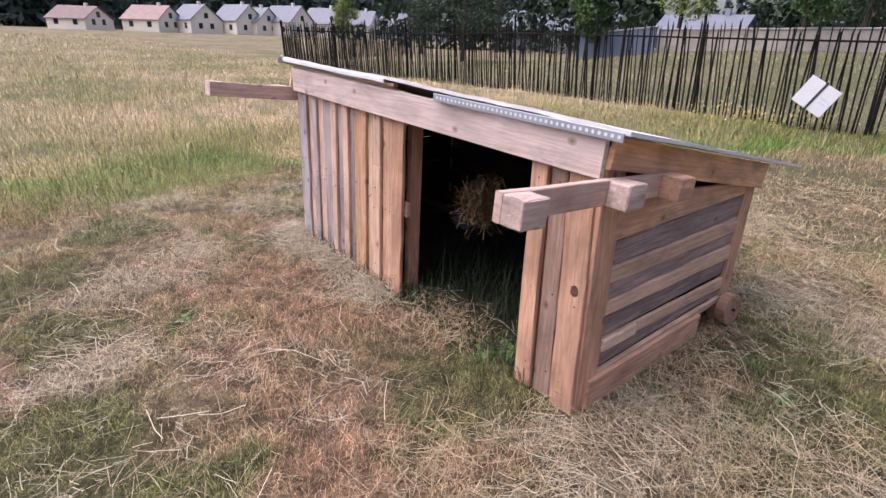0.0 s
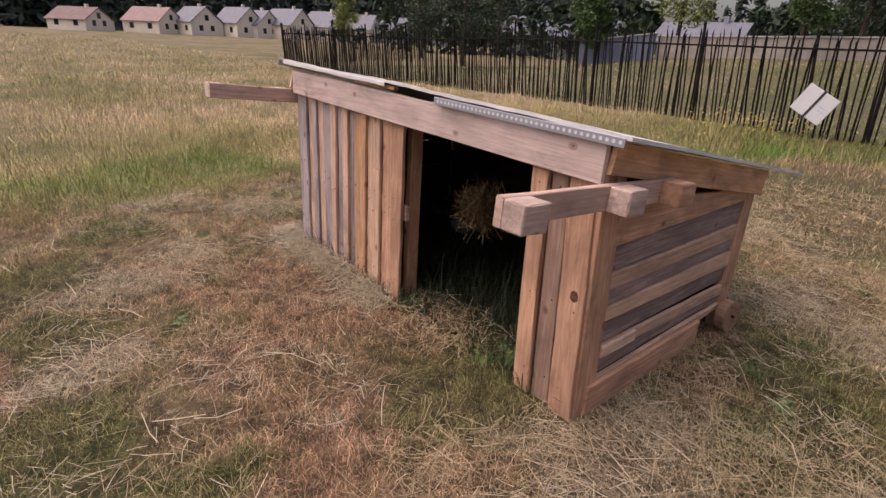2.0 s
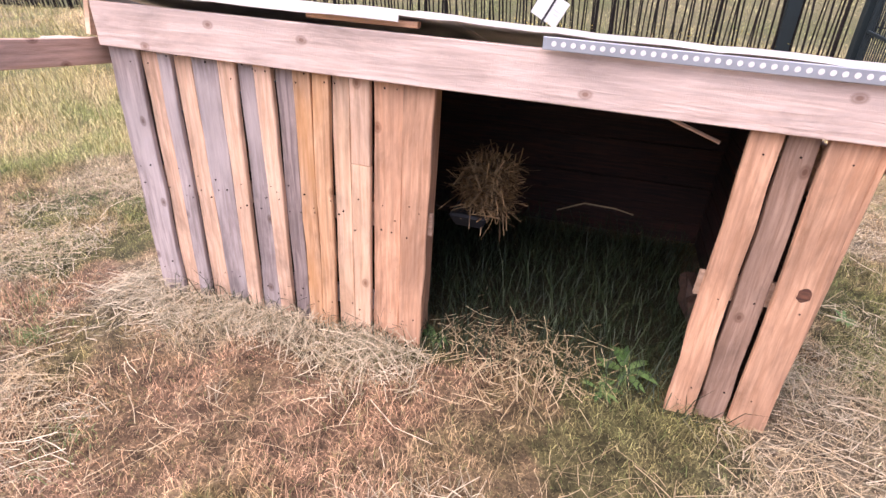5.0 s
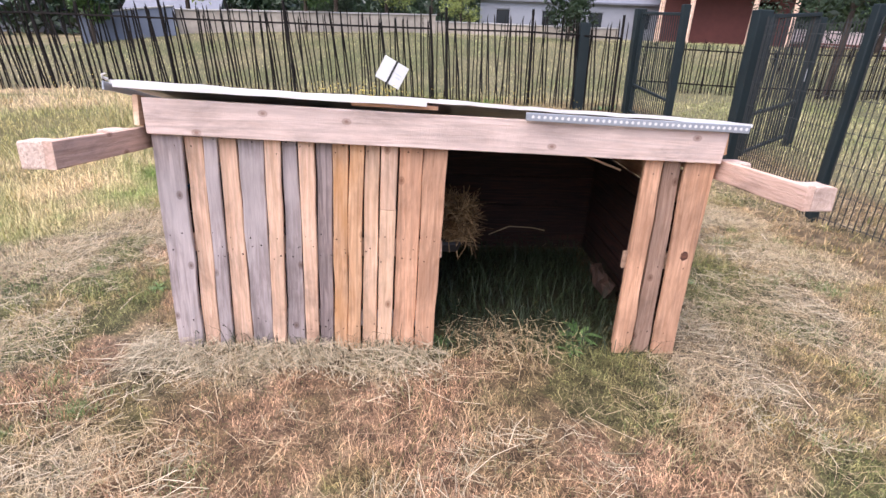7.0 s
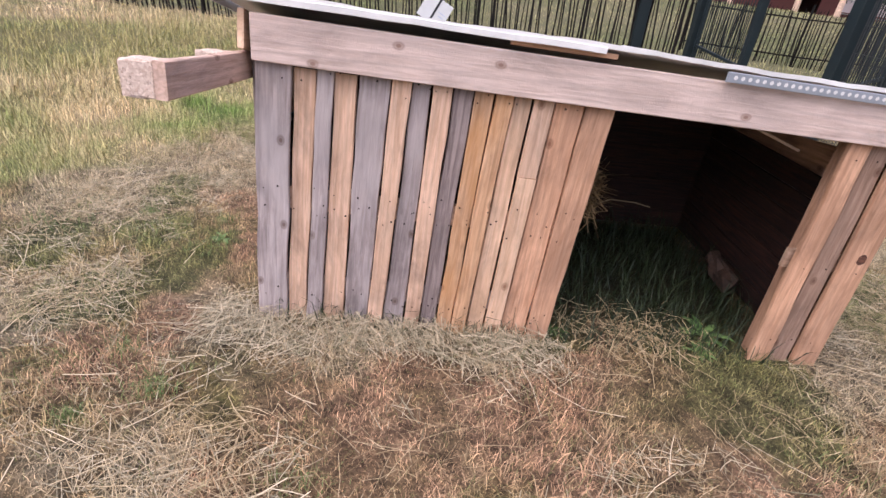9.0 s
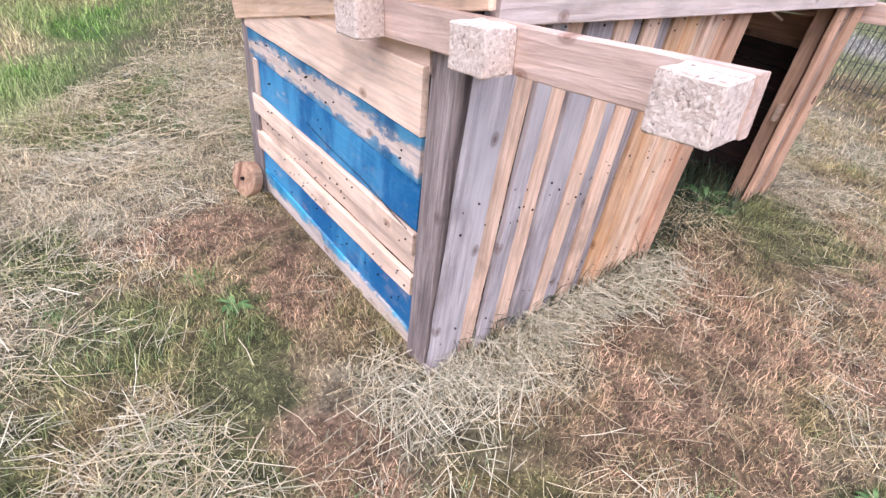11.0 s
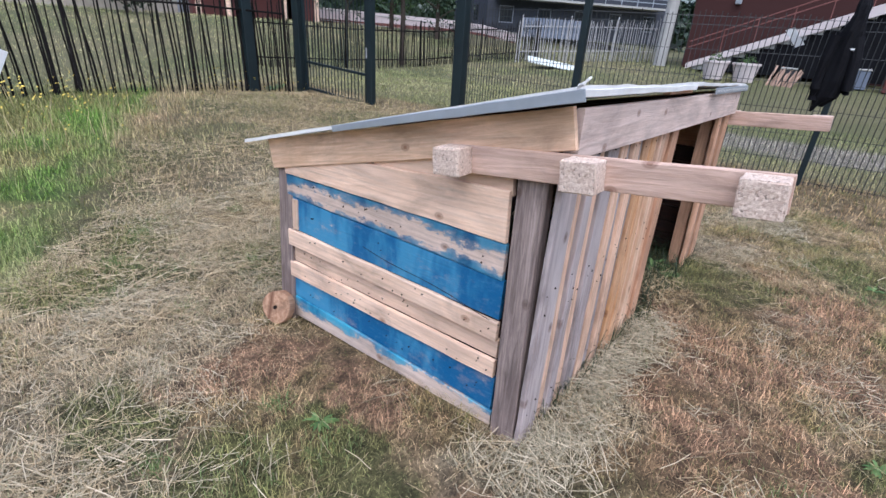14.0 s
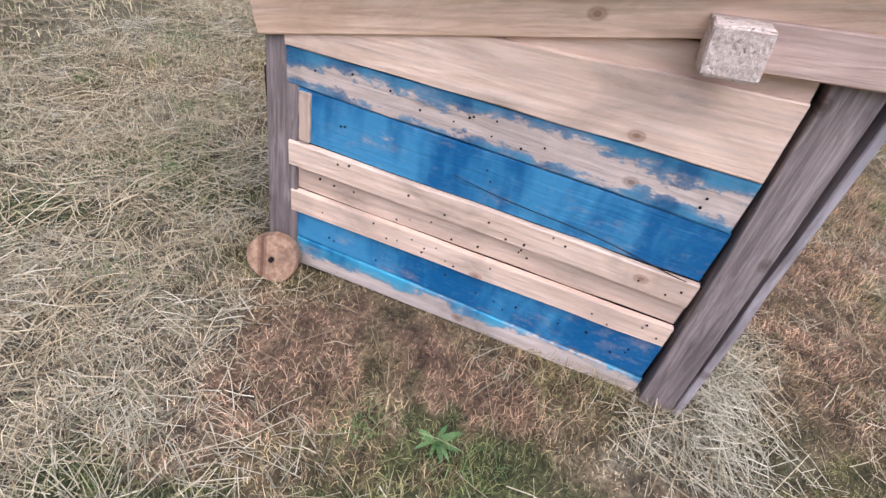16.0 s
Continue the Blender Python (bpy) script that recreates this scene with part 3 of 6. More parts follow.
def strands(name, P, length, width, tilt, material, label, category="hay", sag=0.15, az=None):
    """Loose cut stalks: thin bent ribbons that lie about."""
    n = len(P)
    length = np.broadcast_to(length, n)[:, None]
    az = rng.uniform(0, 2 * np.pi, n) if az is None else az
    el = rng.normal(0, 1, n) * tilt
    d = np.stack([np.cos(az) * np.cos(el), np.sin(az) * np.cos(el), np.sin(el)], 1)
    s = np.stack([-np.sin(az), np.cos(az), 0 * az], 1)
    s[:, 2] = rng.uniform(-0.7, 0.7, n)
    bend = rng.normal(0, sag, (n, 3))
    w = np.broadcast_to(width, n)[:, None]
    a, m_, c = P - d * length / 2, P + bend * length * 0.5, P + d * length / 2
    V = np.stack([a - s * w / 2, a + s * w / 2, m_ - s * w / 2, m_ + s * w / 2, c - s * w / 2, c + s * w / 2], 1).reshape(-1, 3)
    base = (np.arange(n) * 6)[:, None]
    loops = (base + np.array([0, 1, 3, 2, 2, 3, 5, 4])).reshape(-1)
    starts = np.arange(2 * n) * 4
    o = new(name, quick_mesh(name, V, loops, starts, np.full(2 * n, 4), material))
    return tagged(o, label, category, kind="stuff")


def tall_here(x, y):
    yb = np.interp(x, [-1.85, -1.6, -1.3, -0.2, 0.9, 2.6, 4.2, 6.5], [-40, 0.5, 2.3, 3.4, 5.4, 7.4, 9.1, 9.4])
    return ((y > yb) | (x < -1.85)) & (y < 9.5)


# ---- the wooden animal shelter ----
W, D = 2.6, 1.47
shelter = thing("animal_shelter", "low wooden animal shelter of pallet boards with handles and log wheels", "animal shelter")
up = Vector((0, 0, 1))

# front planks: foot x, head x, foot z, material
cuts_top = [0.060, 0.193, 0.277, 0.341, 0.423, 0.542, 0.617, 0.686, 0.762, 0.838, 0.913, 0.983, 1.053, 1.134, 1.245, 1.358]
cuts_foot = [0.003, 0.130, 0.211, 0.282, 0.379, 0.484, 0.555, 0.652, 0.724, 0.797, 0.867, 0.937, 1.017, 1.094, 1.213, 1.316]
front_mats = [M_GREY, M_FRESH, M_GREY, M_FRESH, M_GREY, M_FRESH, M_GREY, M_FRESH, M_SLATY, M_AMBER, M_AMBER, M_CREAM, M_CREAM, M_BROWN, M_BROWN]
nail_spots = []
for i, m in enumerate(front_mats):
    a0, a1, b0, b1 = cuts_foot[i], cuts_foot[i + 1], cuts_top[i], cuts_top[i + 1]
    y = 0.011 + (0.0, 0.018, 0.004, 0.020, 0.007)[i % 5] + random.uniform(-0.002, 0.002)
    foot, head = Vector(((a0 + a1) / 2, y, -0.03)), Vector(((b0 + b1) / 2, y, 1.17))
    if i == 12:
        cut = foot.lerp(head, 0.665)
        plank("front_plank", foot, cut, (1, 0, 0), a1 - a0 - 0.006, 0.022, M_CREAM, shelter, (b1 - b0 - 0.006), wob=0.001)
        plank("front_plank", cut + Vector((0, 0.003, 0.003)), head, (1, 0, 0), b1 - b0 - 0.007, 0.022, M_FRESH, shelter, wob=0.001)
    else:
        plank("front_plank", foot, head, (1, 0, 0), a1 - a0 - 0.006, 0.022, m, shelter, b1 - b0 - 0.006, wob=0.003, seg=9)
    for zz in (0.14, 0.54, 0.60, 1.06):
        k = (zz + 0.03) / 1.2
        for f in (0.28, 0.72):
            if random.random() < (0.9 if m is M_GREY else 0.6):
                nail_spots.append((a0 + (a1 - a0) * f + (b0 - a0) * k + random.uniform(-0.01, 0.01), y - 0.012, zz + random.uniform(-0.04, 0.04)))
r_top, r_foot = [2.253, 2.348, 2.440, 2.578], [2.277, 2.385, 2.492, 2.625]
for i, m in enumerate((M_BROWN, M_RUSSET, M_BROWN)):
    y = 0.011 + (0.014 if i == 1 else 0.0)
    gap = 0.014
    plank("front_plank", ((r_foot[i] + r_foot[i + 1]) / 2, y, -0.03), ((r_top[i] + r_top[i + 1]) / 2, y, 1.15), (1, 0, 0), r_foot[i + 1] - r_foot[i] - gap, 0.024, m, shelter,
          r_top[i + 1] - r_top[i] - gap, wob=0.003, seg=9)
    for zz in (0.12, 0.5, 0.98):
        nail_spots.append(((r_foot[i] + r_foot[i + 1]) / 2 - 0.02 * zz + random.uniform(-0.02, 0.02), y - 0.0125, zz))

# fascia along the front, rake boards along both sides
plank("fascia_board", (0.062, -0.014, 1.172), (2.598, -0.014, 1.113), (0, 0, 1), 0.150, 0.026, M_PINK, shelter, 0.146, "bleached pinkish fascia board", wob=0.001)
plank("rake_board", (0.030, -0.022, 1.196), (0.012, 1.462, 0.856), (0, 0, 1), 0.125, 0.022, M_CREAM, shelter, 0.137, wob=0.001)
plank("rake_board", (2.612, 0.0, 1.135), (2.628, 1.476, 0.851), (0, 0, 1), 0.116, 0.022, M_ORANGE, shelter, 0.134, wob=0.001)

# corner posts
plank("corner_post", (0.040, 0.079, -0.04), (0.072, 0.104, 1.16), (0, 1, 0), 0.098, 0.07, M_POST, shelter)
plank("corner_post", (0.035, 1.425, -0.04), (0.052, 1.385, 0.84), (0, 1, 0), 0.105, 0.06, M_POST, shelter)
plank("corner_post", (2.600, 0.095, -0.03), (2.575, 0.072, 1.14), (0, 1, 0), 0.135, 0.045, M_BROWN, shelter)
plank("corner_post", (2.592, 1.435, -0.03), (2.585, 1.40, 0.84), (0, 1, 0), 0.12, 0.05, M_BROWN, shelter)
plank("door_post", (1.268, 0.125, -0.03), (1.305, 0.125, 1.13), (1, 0, 0), 0.05, 0.075, M_BROWN, shelter)
plank("door_post", (2.345, 0.075, -0.03), (2.325, 0.075, 1.10), (1, 0, 0), 0.06, 0.07, M_BROWN, shelter)
plank("batten", (0.09, 0.050, 0.57), (1.343, 0.050, 0.56), (0, 0, 1), 0.09, 0.022, M_FRESH, shelter)
plank("batten", (2.264, 0.055, 0.52), (2.56, 0.055, 0.52), (0, 0, 1), 0.09, 0.022, M_FRESH, shelter)
plank("batten", (0.09, 0.050, 0.16), (1.25, 0.050, 0.16), (0, 0, 1), 0.09, 0.022, M_GREY, shelter)

# left side: horizontal boards, z bottom and top at the back and front ends
left = [(0.010, 0.128, -0.01, 0.062, M_FADED, 0.000), (0.134, 0.240, 0.066, 0.222, M_BLUE, 0.004), (0.244, 0.326, 0.226, 0.303, M_PALE, -0.010),
        (0.330, 0.414, 0.306, 0.386, M_PALE, 0.008), (0.417, 0.500, 0.390, 0.470, M_PALE, -0.010), (0.503, 0.668, 0.473, 0.632, M_BLUE, 0.004),
        (0.674, 0.776, 0.636, 0.776, M_WORN, 0.000), (0.780, 0.900, 0.780, 0.965, M_PALE, -0.006)]
for z0b, z1b, z0f, z1f, m, inset in left:
    x = 0.028 + inset
    plank("side_board", (x, 1.375, (z0b + z1b) / 2), (x + 0.012, 0.147 + 0.022 * (z0f + z1f) / 2, (z0f + z1f) / 2), (0, 0, 1), z1b - z0b, 0.022, m, shelter, z1f - z0f, wob=0.002, seg=8)
plank("side_board", (0.038, 0.80, 0.945), (0.052, 0.170, 0.998), (0, 0, 1), 0.055, 0.022, M_PALE, shelter, 0.11, wob=0.001)
plank("side_board", (0.022, 1.325, 0.51), (0.024, 1.320, 0.66), (0, 1, 0), 0.035, 0.024, M_PALE, shelter)
for _ in range(70):
    yy = random.uniform(0.18, 1.32)
    row = random.choice(left[1:7])
    k = (1.375 - yy) / 1.247
    nail_spots.append((0.0145 + row[5] + 0.012 * k, yy, (row[0] + row[1]) / 2 * (1 - k) + (row[2] + row[3]) / 2 * k + random.uniform(-0.03, 0.03)))

# a long drying crack in the blue board
bm = bmesh.new()
tube(bm, [(0.0195 + 0.0002 * k, 0.86 - 0.079 * k, 0.558 - 0.010 * k - 0.006 * math.sin(k * 0.9)) for k in range(10)], 0.0012, 4, 0.0018)
part("drying_crack", bm, M_NAIL, shelter)

# right side boards
right = [(0.120, 0.145, 0.035, 0.145, M_FRESH, 0.012), (0.150, 0.190, 0.150, 0.245, M_DARK, -0.008), (0.195, 0.262, 0.250, 0.305, M_FRESH, 0.004), (0.290, 0.378, 0.312, 0.420, M_DARK, -0.008),
         (0.384, 0.470, 0.425, 0.490, M_FRESH, 0.004), (0.474, 0.546, 0.493, 0.573, M_DARK, -0.008), (0.550, 0.630, 0.576, 0.652, M_FRESH, 0.004), (0.634, 0.762, 0.655, 0.766, M_DARK, -0.008),
         (0.768, 0.830, 0.770, 0.950, M_BROWN, 0.002)]
for z0b, z1b, z0f, z1f, m, out in right:
    x = 2.592 + out
    plank("side_board", (x, 0.13, (z0f + z1f) / 2), (x + 0.004, 1.40, (z0b + z1b) / 2), (0, 0, 1), z1f - z0f, 0.022, m, shelter, z1b - z0b, wob=0.002, seg=8)
plank("kick_board", (2.622, 0.09, 0.055), (2.628, 1.10, 0.045), (0, 0, 1), 0.155, 0.022, M_BROWN, shelter)
plank("side_board", (2.612, 0.165, 0.275), (2.612, 0.43, 0.268), (0, 0, 1), 0.055, 0.018, M_PALE, shelter)

# back wall and inside framing; lining boards are added to darken the inside
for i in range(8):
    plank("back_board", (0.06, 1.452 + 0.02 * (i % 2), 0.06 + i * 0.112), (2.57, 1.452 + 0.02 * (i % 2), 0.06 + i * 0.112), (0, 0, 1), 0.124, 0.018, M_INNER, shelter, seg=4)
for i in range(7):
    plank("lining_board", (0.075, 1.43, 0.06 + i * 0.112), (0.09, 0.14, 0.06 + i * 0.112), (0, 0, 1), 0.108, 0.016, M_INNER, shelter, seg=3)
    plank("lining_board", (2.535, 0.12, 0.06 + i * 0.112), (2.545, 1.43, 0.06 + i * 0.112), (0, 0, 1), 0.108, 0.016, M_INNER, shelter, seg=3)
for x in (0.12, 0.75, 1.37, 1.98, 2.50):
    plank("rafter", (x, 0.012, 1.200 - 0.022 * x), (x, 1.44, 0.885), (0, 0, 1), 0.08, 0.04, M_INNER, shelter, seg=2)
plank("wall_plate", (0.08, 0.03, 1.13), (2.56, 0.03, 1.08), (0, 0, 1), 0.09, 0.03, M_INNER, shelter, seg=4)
plank("packing_strip", (0.93, -0.008, 1.252), (1.30, -0.008, 1.242), (0, 0, 1), 0.018, 0.03, M_BROWN, shelter, seg=2)


def roof_z(x, y):
    """Top of the roof: its front edge falls to the middle and runs on nearly level, its back edge is straight."""
    zf = 1.314 - 0.025 * min(x, 1.2) - 0.041 * max(0.0, x - 1.2)
    zb = 0.908 + 0.0035 * x
    return zf + (zb - zf) * (y + 0.04) / 1.64


# roof: two overlapping sheets that lie on the rafters, slightly buckled at the edges
def roof_sheet(x0, x1, yb0, yb1, lift, seed):
    r = random.Random(seed)
    nx, ny = 24, 14
    bm = bmesh.new()
    grid = []
    for i in range(nx + 1):
        col = []
        fx = i / nx
        for j in range(ny + 1):
            fy = j / ny
            x = x0 + (x1 - x0 - (0.045 * fy if x1 > 2 else 0.0)) * fx
            yb = yb0 + (yb1 - yb0) * fx
            yf = -0.040 + 0.003 * math.sin(x * 9 + seed) + 0.002 * math.sin(x * 31)
            y = yf + (yb - yf) * fy
            z = roof_z(x, y) + lift
            edge = max(0, 1 - fy * 6)
            z += edge * (0.003 * math.sin(x * 5.3 + seed) + 0.0012 * math.sin(x * 23)) + 0.0006 * math.sin(x * 41) + 0.0008 * r.uniform(-1, 1)
            col.append(bm.verts.new((x, y, z)))
        grid.append(col)
    for i in range(nx):
        for j in range(ny):
            bm.faces.new((grid[i][j], grid[i + 1][j], grid[i + 1][j + 1], grid[i][j + 1]))
    under = [[bm.verts.new((v.co.x, v.co.y, v.co.z - 0.015)) for v in col] for col in grid]
    for i in range(nx):
        for j in range(ny):
            bm.faces.new((under[i][j], under[i][j + 1], under[i + 1][j + 1], under[i + 1][j]))
    rim = [(i, 0) for i in range(nx)] + [(nx, j) for j in range(ny)] + [(i, ny) for i in range(nx, 0, -1)] + [(0, j) for j in range(ny, 0, -1)]
    for (a, c), (d, e) in zip(rim, rim[1:] + rim[:1]):
        bm.faces.new((grid[a][c], under[a][c], under[d][e], grid[d][e]))
    bmesh.ops.recalc_face_normals(bm, faces=bm.faces)
    return bm


part("roof_sheet", roof_sheet(-0.045, 1.42, 1.60, 1.72, 0.0, 1), M_ROOF, shelter)
part("roof_sheet", roof_sheet(1.30, 2.692, 1.74, 2.03, 0.004, 2), M_ROOF, shelter)


# edge strips of bent steel
plank("edge_strip", (-0.055, -0.07, roof_z(0, -0.07) - 0.024), (-0.052, 0.95, roof_z(0, 0.95) - 0.014), (0, 0, 1), 0.034, 0.006, M_ZINC, shelter, 0.024, label="bent grey steel edge strip", wob=0.0012, seg=10)
plank("edge_strip", (-0.03, -0.046, roof_z(0, -0.04) - 0.016), (1.25, -0.047, roof_z(1.25, -0.04) - 0.020), (0, 0, 1), 0.022, 0.006, M_ROOF, shelter, wob=0.0015, seg=12)
strip = plank("perforated_strip", (1.676, -0.050, 1.226), (2.676, -0.046, 1.201), (0, 0, 1), 0.034, 0.006, M_ZINC, shelter, label="perforated galvanised steel strip", wob=0.0006)
bm = bmesh.new()
for i in range(38):
    x = 0.03 + i * 0.0258
    bmesh.ops.create_circle(bm, cap_ends=True, radius=0.0072, segments=10, matrix=Matrix.Translation((x, 0.001, 0.0042)))
    bmesh.ops.create_circle(bm, cap_ends=True, radius=0.0072, segments=10, matrix=Matrix.Translation((x, 0.001, -0.0042)))
holes = part("punched_holes", bm, M_HOLE, strip)
tagged(holes, kind="stuff")


# carrying handles: a rail with three pressed-chip blocks on its outer side
def handle(a, b, out, ys, mats, note):
    """a: rear end, b: front end of the rail's middle line; out: direction of the outer side."""
    L = (Vector(b) - Vector(a)).length
    rail = plank("handle_rail", a, b, (0, 0, 1), 0.092, 0.030, M_RAIL, shelter, label="pinkish wooden carrying handle rail")
    for (k, ln), m_ in zip(ys, mats):
        bmk = boxed((-ln / 2, -0.045, 0.0), (ln / 2, 0.045, 0.084), 0.004)
        bmesh.ops.subdivide_edges(bmk, edges=bmk.edges[:], cuts=2, use_grid_fill=True)
        rr = random.Random(int(k * 100))
        for v in bmk.verts:
            v.co += Vector((rr.uniform(-1, 1), rr.uniform(-1, 1), rr.uniform(-1, 1))) * 0.0016
        blk = part("handle_block", bmk, m_, rail, note)
        sgn = 1 if (frame_of(a, b, (0, 0, 1)).to_3x3() @ Vector((0, 0, 1))).dot(Vector(out)) > 0 else -1
        blk.matrix_local = Matrix.Translation((k * L, 0, 0.0155 * sgn)) @ (pose(0, 0, 0) if sgn > 0 else pose(0, 0, 0, 180, 0, 0))
    return rail


handle((0.012, 0.412, 1.036), (0.028, -0.578, 1.126), (-1, 0, 0), ((0.053, 0.104), (0.507, 0.104), (0.946, 0.100)), (M_CHIP, M_CHIP, M_CHIP), "pressed wood-chip block")
handle((2.640, 0.415, 0.974), (2.622, -0.560, 1.042), (1, 0, 0), ((0.058, 0.11), (0.415, 0.11), (0.944, 0.11)), (M_BROWN, M_BLOCKWOOD, M_BLOCKWOOD), "sawn softwood block")


# wheels: slices of a log
def log_wheel(at, r, t, tilt):
    bm = bmesh.new()
    n = 28
    rr = random.Random(3)
    prof = [r * (1 + 0.03 * math.sin(3 * k * 6.283 / n + 1) + rr.uniform(-0.012, 0.012)) for k in range(n)]
    rings = [[bm.verts.new((x, s * prof[k] * math.cos(k * 6.283 / n), s * prof[k] * math.sin(k * 6.283 / n))) for k in range(n)] for x, s in ((-t / 2, 0.96), (-t / 2 + 0.006, 1), (t / 2 - 0.006, 1), (t / 2, 0.96))]
    for a, c in zip(rings, rings[1:]):
        for j in range(n):
            bm.faces.new((a[j], a[(j + 1) % n], c[(j + 1) % n], c[j]))
    bm.faces.new(rings[0][::-1])
    bm.faces.new(rings[-1])
    bmesh.ops.recalc_face_normals(bm, faces=bm.faces)
    w = part("wheel", bm, M_LOGEND, shelter, "wheel sawn from a log")
    w.matrix_local = pose(*at, *tilt)
    bm = bmesh.new()
    tube(bm, [(-t / 2 - 0.012, 0, 0), (t / 2 + 0.012, 0, 0)], 0.009, 8)
    part("axle_bolt", bm, M_NAIL, w)
    return w


log_wheel((-0.058, 1.408, 0.074), 0.086, 0.05, (0, 18, 16))
log_wheel((2.668, 1.395, 0.080), 0.095, 0.055, (0, -6, -6))

# a large knot on the outer right front plank, a loose curl at the roof's left corner, thin light rod under the roof
bm = bmesh.new()
for rr_, dy in ((0.026, 0.0), (0.014, -0.0015)):
    pts_ = [(2.548 + 0.75 * rr_ * math.cos(k * 0.5236) * (1 + 0.15 * math.sin(3 * k)), -0.0016 + dy, 0.568 + rr_ * math.sin(k * 0.5236)) for k in range(12)]
    bm.faces.new([bm.verts.new(p) for p in pts_])
part("knot", bm, wood("dark_branch_knot", (0.20, 0.085, 0.05), (0.07, 0.03, 0.02)), shelter, "dark branch knot")
bm = bmesh.new()
tube(bm, [(-0.045, -0.045, 1.318), (-0.055, -0.06, 1.325), (-0.05, -0.07, 1.337), (-0.035, -0.07, 1.342)], 0.006, 6, 0.003)
part("roof_curl", bm, M_ROOF, shelter, "curled scrap of roof sheet")
bm = bmesh.new()
tube(bm, [(2.0, 0.25, 1.02), (2.24, 0.22, 0.94)], 0.006, 6)
part("thin_rod", bm, M_PALE, shelter)

bm = bmesh.new()
for x, y, z in nail_spots:
    bmesh.ops.create_icosphere(bm, subdivisions=1, radius=random.uniform(0.0026, 0.0045), matrix=Matrix.Translation((x, y, z)))
nails = part("nail_heads", bm, M_NAIL, shelter, "dark rusty nail heads")
tagged(nails, kind="stuff")


# ---- grass, hay, weeds ----
def scatter(n, x0, x1, y0, y1):
    return rng.uniform(x0, x1, n), rng.uniform(y0, y1, n)


def on_ground(x, y, dz=0.0):
    return np.stack([x, y, ground_z(x, y) + dz], 1)


def clumpy(x, y, s=2.0):
    return 0.5 + 0.25 * (np.sin(x * 3.1 * s + 1.3 * np.sin(y * 2.2 * s)) + np.sin(y * 2.7 * s + 1.7 * np.sin(x * 1.9 * s)))


# mown dry sward near the shelter
x, y = scatter(400000, -2.6, 4.6, -2.4, 3.6)
keep = ~((np.abs(y - 1.452) < 0.02) & (x > 0.02) & (x < 2.6))
inside = (x > 0.05) & (x < 2.55) & (y > 0.02) & (y < 1.43)
keep &= ~inside | (rng.uniform(0, 1, len(x)) < 0.10)
x, y = x[keep], y[keep]
c = clumpy(x, y)
h = rng.gamma(5, 0.0078, len(x)) * (0.35 + 1.2 * c)
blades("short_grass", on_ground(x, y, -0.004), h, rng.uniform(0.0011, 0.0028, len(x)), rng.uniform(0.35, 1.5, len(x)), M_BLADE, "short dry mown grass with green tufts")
# thinner sward further out towards the fences
x, y = scatter(150000, -3.5, 11, -6, 11)
far_ok = ~((x > -2.5) & (x < 4.5) & (y > -2.3) & (y < 3.5))
x, y = x[far_ok], y[far_ok]
blades("sparse_grass", on_ground(x, y, -0.004), rng.gamma(5, 0.012, len(x)), rng.uniform(0.004, 0.008, len(x)), rng.uniform(0.2, 1.2, len(x)), M_BLADE, "mown dry grass towards the fences")
# lawn beyond the fences
x, y = scatter(90000, -22, 24, 2, 28)
ok = (y > 10.2) | (x > 6.6)
x, y = x[ok], y[ok]
blades("lawn_grass", on_ground(x, y, -0.005), rng.gamma(5, 0.016, len(x)), rng.uniform(0.010, 0.02, len(x)), rng.uniform(0.2, 1.1, len(x)), M_BLADE, "uneven green and yellow lawn beyond the fence")

# tall uncut meadow
r = np.exp(rng.uniform(np.log(2.2), np.log(80), 600000))
a = rng.uniform(0, 2 * np.pi, len(r))
x, y = 1.3 + r * np.cos(a), 0.3 + r * np.sin(a)
ok = tall_here(x + 0.30 * np.sin(y * 1.7 + 1) + 0.25 * np.sin(y * 5.1) + rng.normal(0, 0.16, len(x)), y + 0.35 * np.sin(x * 2.3) + 0.2 * np.sin(x * 6) + rng.normal(0, 0.16, len(x))) & (y > -30)
x, y, r = x[ok], y[ok], r[ok]
edge = sum(tall_here(x + 0.8 * math.cos(k), y + 0.8 * math.sin(k)) * 1.0 for k in range(6)) / 6
h = (0.03 + 0.16 * clumpy(x, y, 0.4) ** 2 + 0.14 * clumpy(x, y, 1.7) ** 2 + rng.gamma(1.5, 0.045, len(x))) * (0.25 + 0.75 * edge)
blades("tall_grass", on_ground(x, y, -0.01), h, 0.0013 + 0.00048 * r, rng.uniform(0.2, 1.75, len(x)), M_BLADE, "tall uncut golden and green meadow grass", curl=0.9)

# cut hay lying about, thickest along the foot of the walls
x, y = scatter(150000, -2.0, 4.6, -2.3, 3.4)
lump = clumpy(x, y, 2.6) * clumpy(y + 5, x, 1.1)
dens = 0.04 + 0.75 * lump ** 2
for sx, sy, sr in STRAW:
    dens = np.maximum(dens, 1.0 - np.hypot(x - sx, y - sy) / (sr * 1.05))
inside = (x > -0.03) & (x < 2.65) & (y > 0.0) & (y < 1.47)
keep = (rng.uniform(0, 1, len(x)) < dens * (0.35 + 0.9 * lump)) & ~tall_here(x, y) & (~inside)
x, y, dens = x[keep], y[keep], dens[keep]
pile = np.where(dens > 0.4, 0.05, 0.025)
strands("cut_hay", on_ground(x, y, 0.008 + rng.uniform(0, 1, len(x)) * pile), rng.gamma(3, 0.036, len(x)), rng.uniform(0.0009, 0.0020, len(x)), 0.14, M_HAY, "pale cut hay lying on the mown ground", sag=0.07)
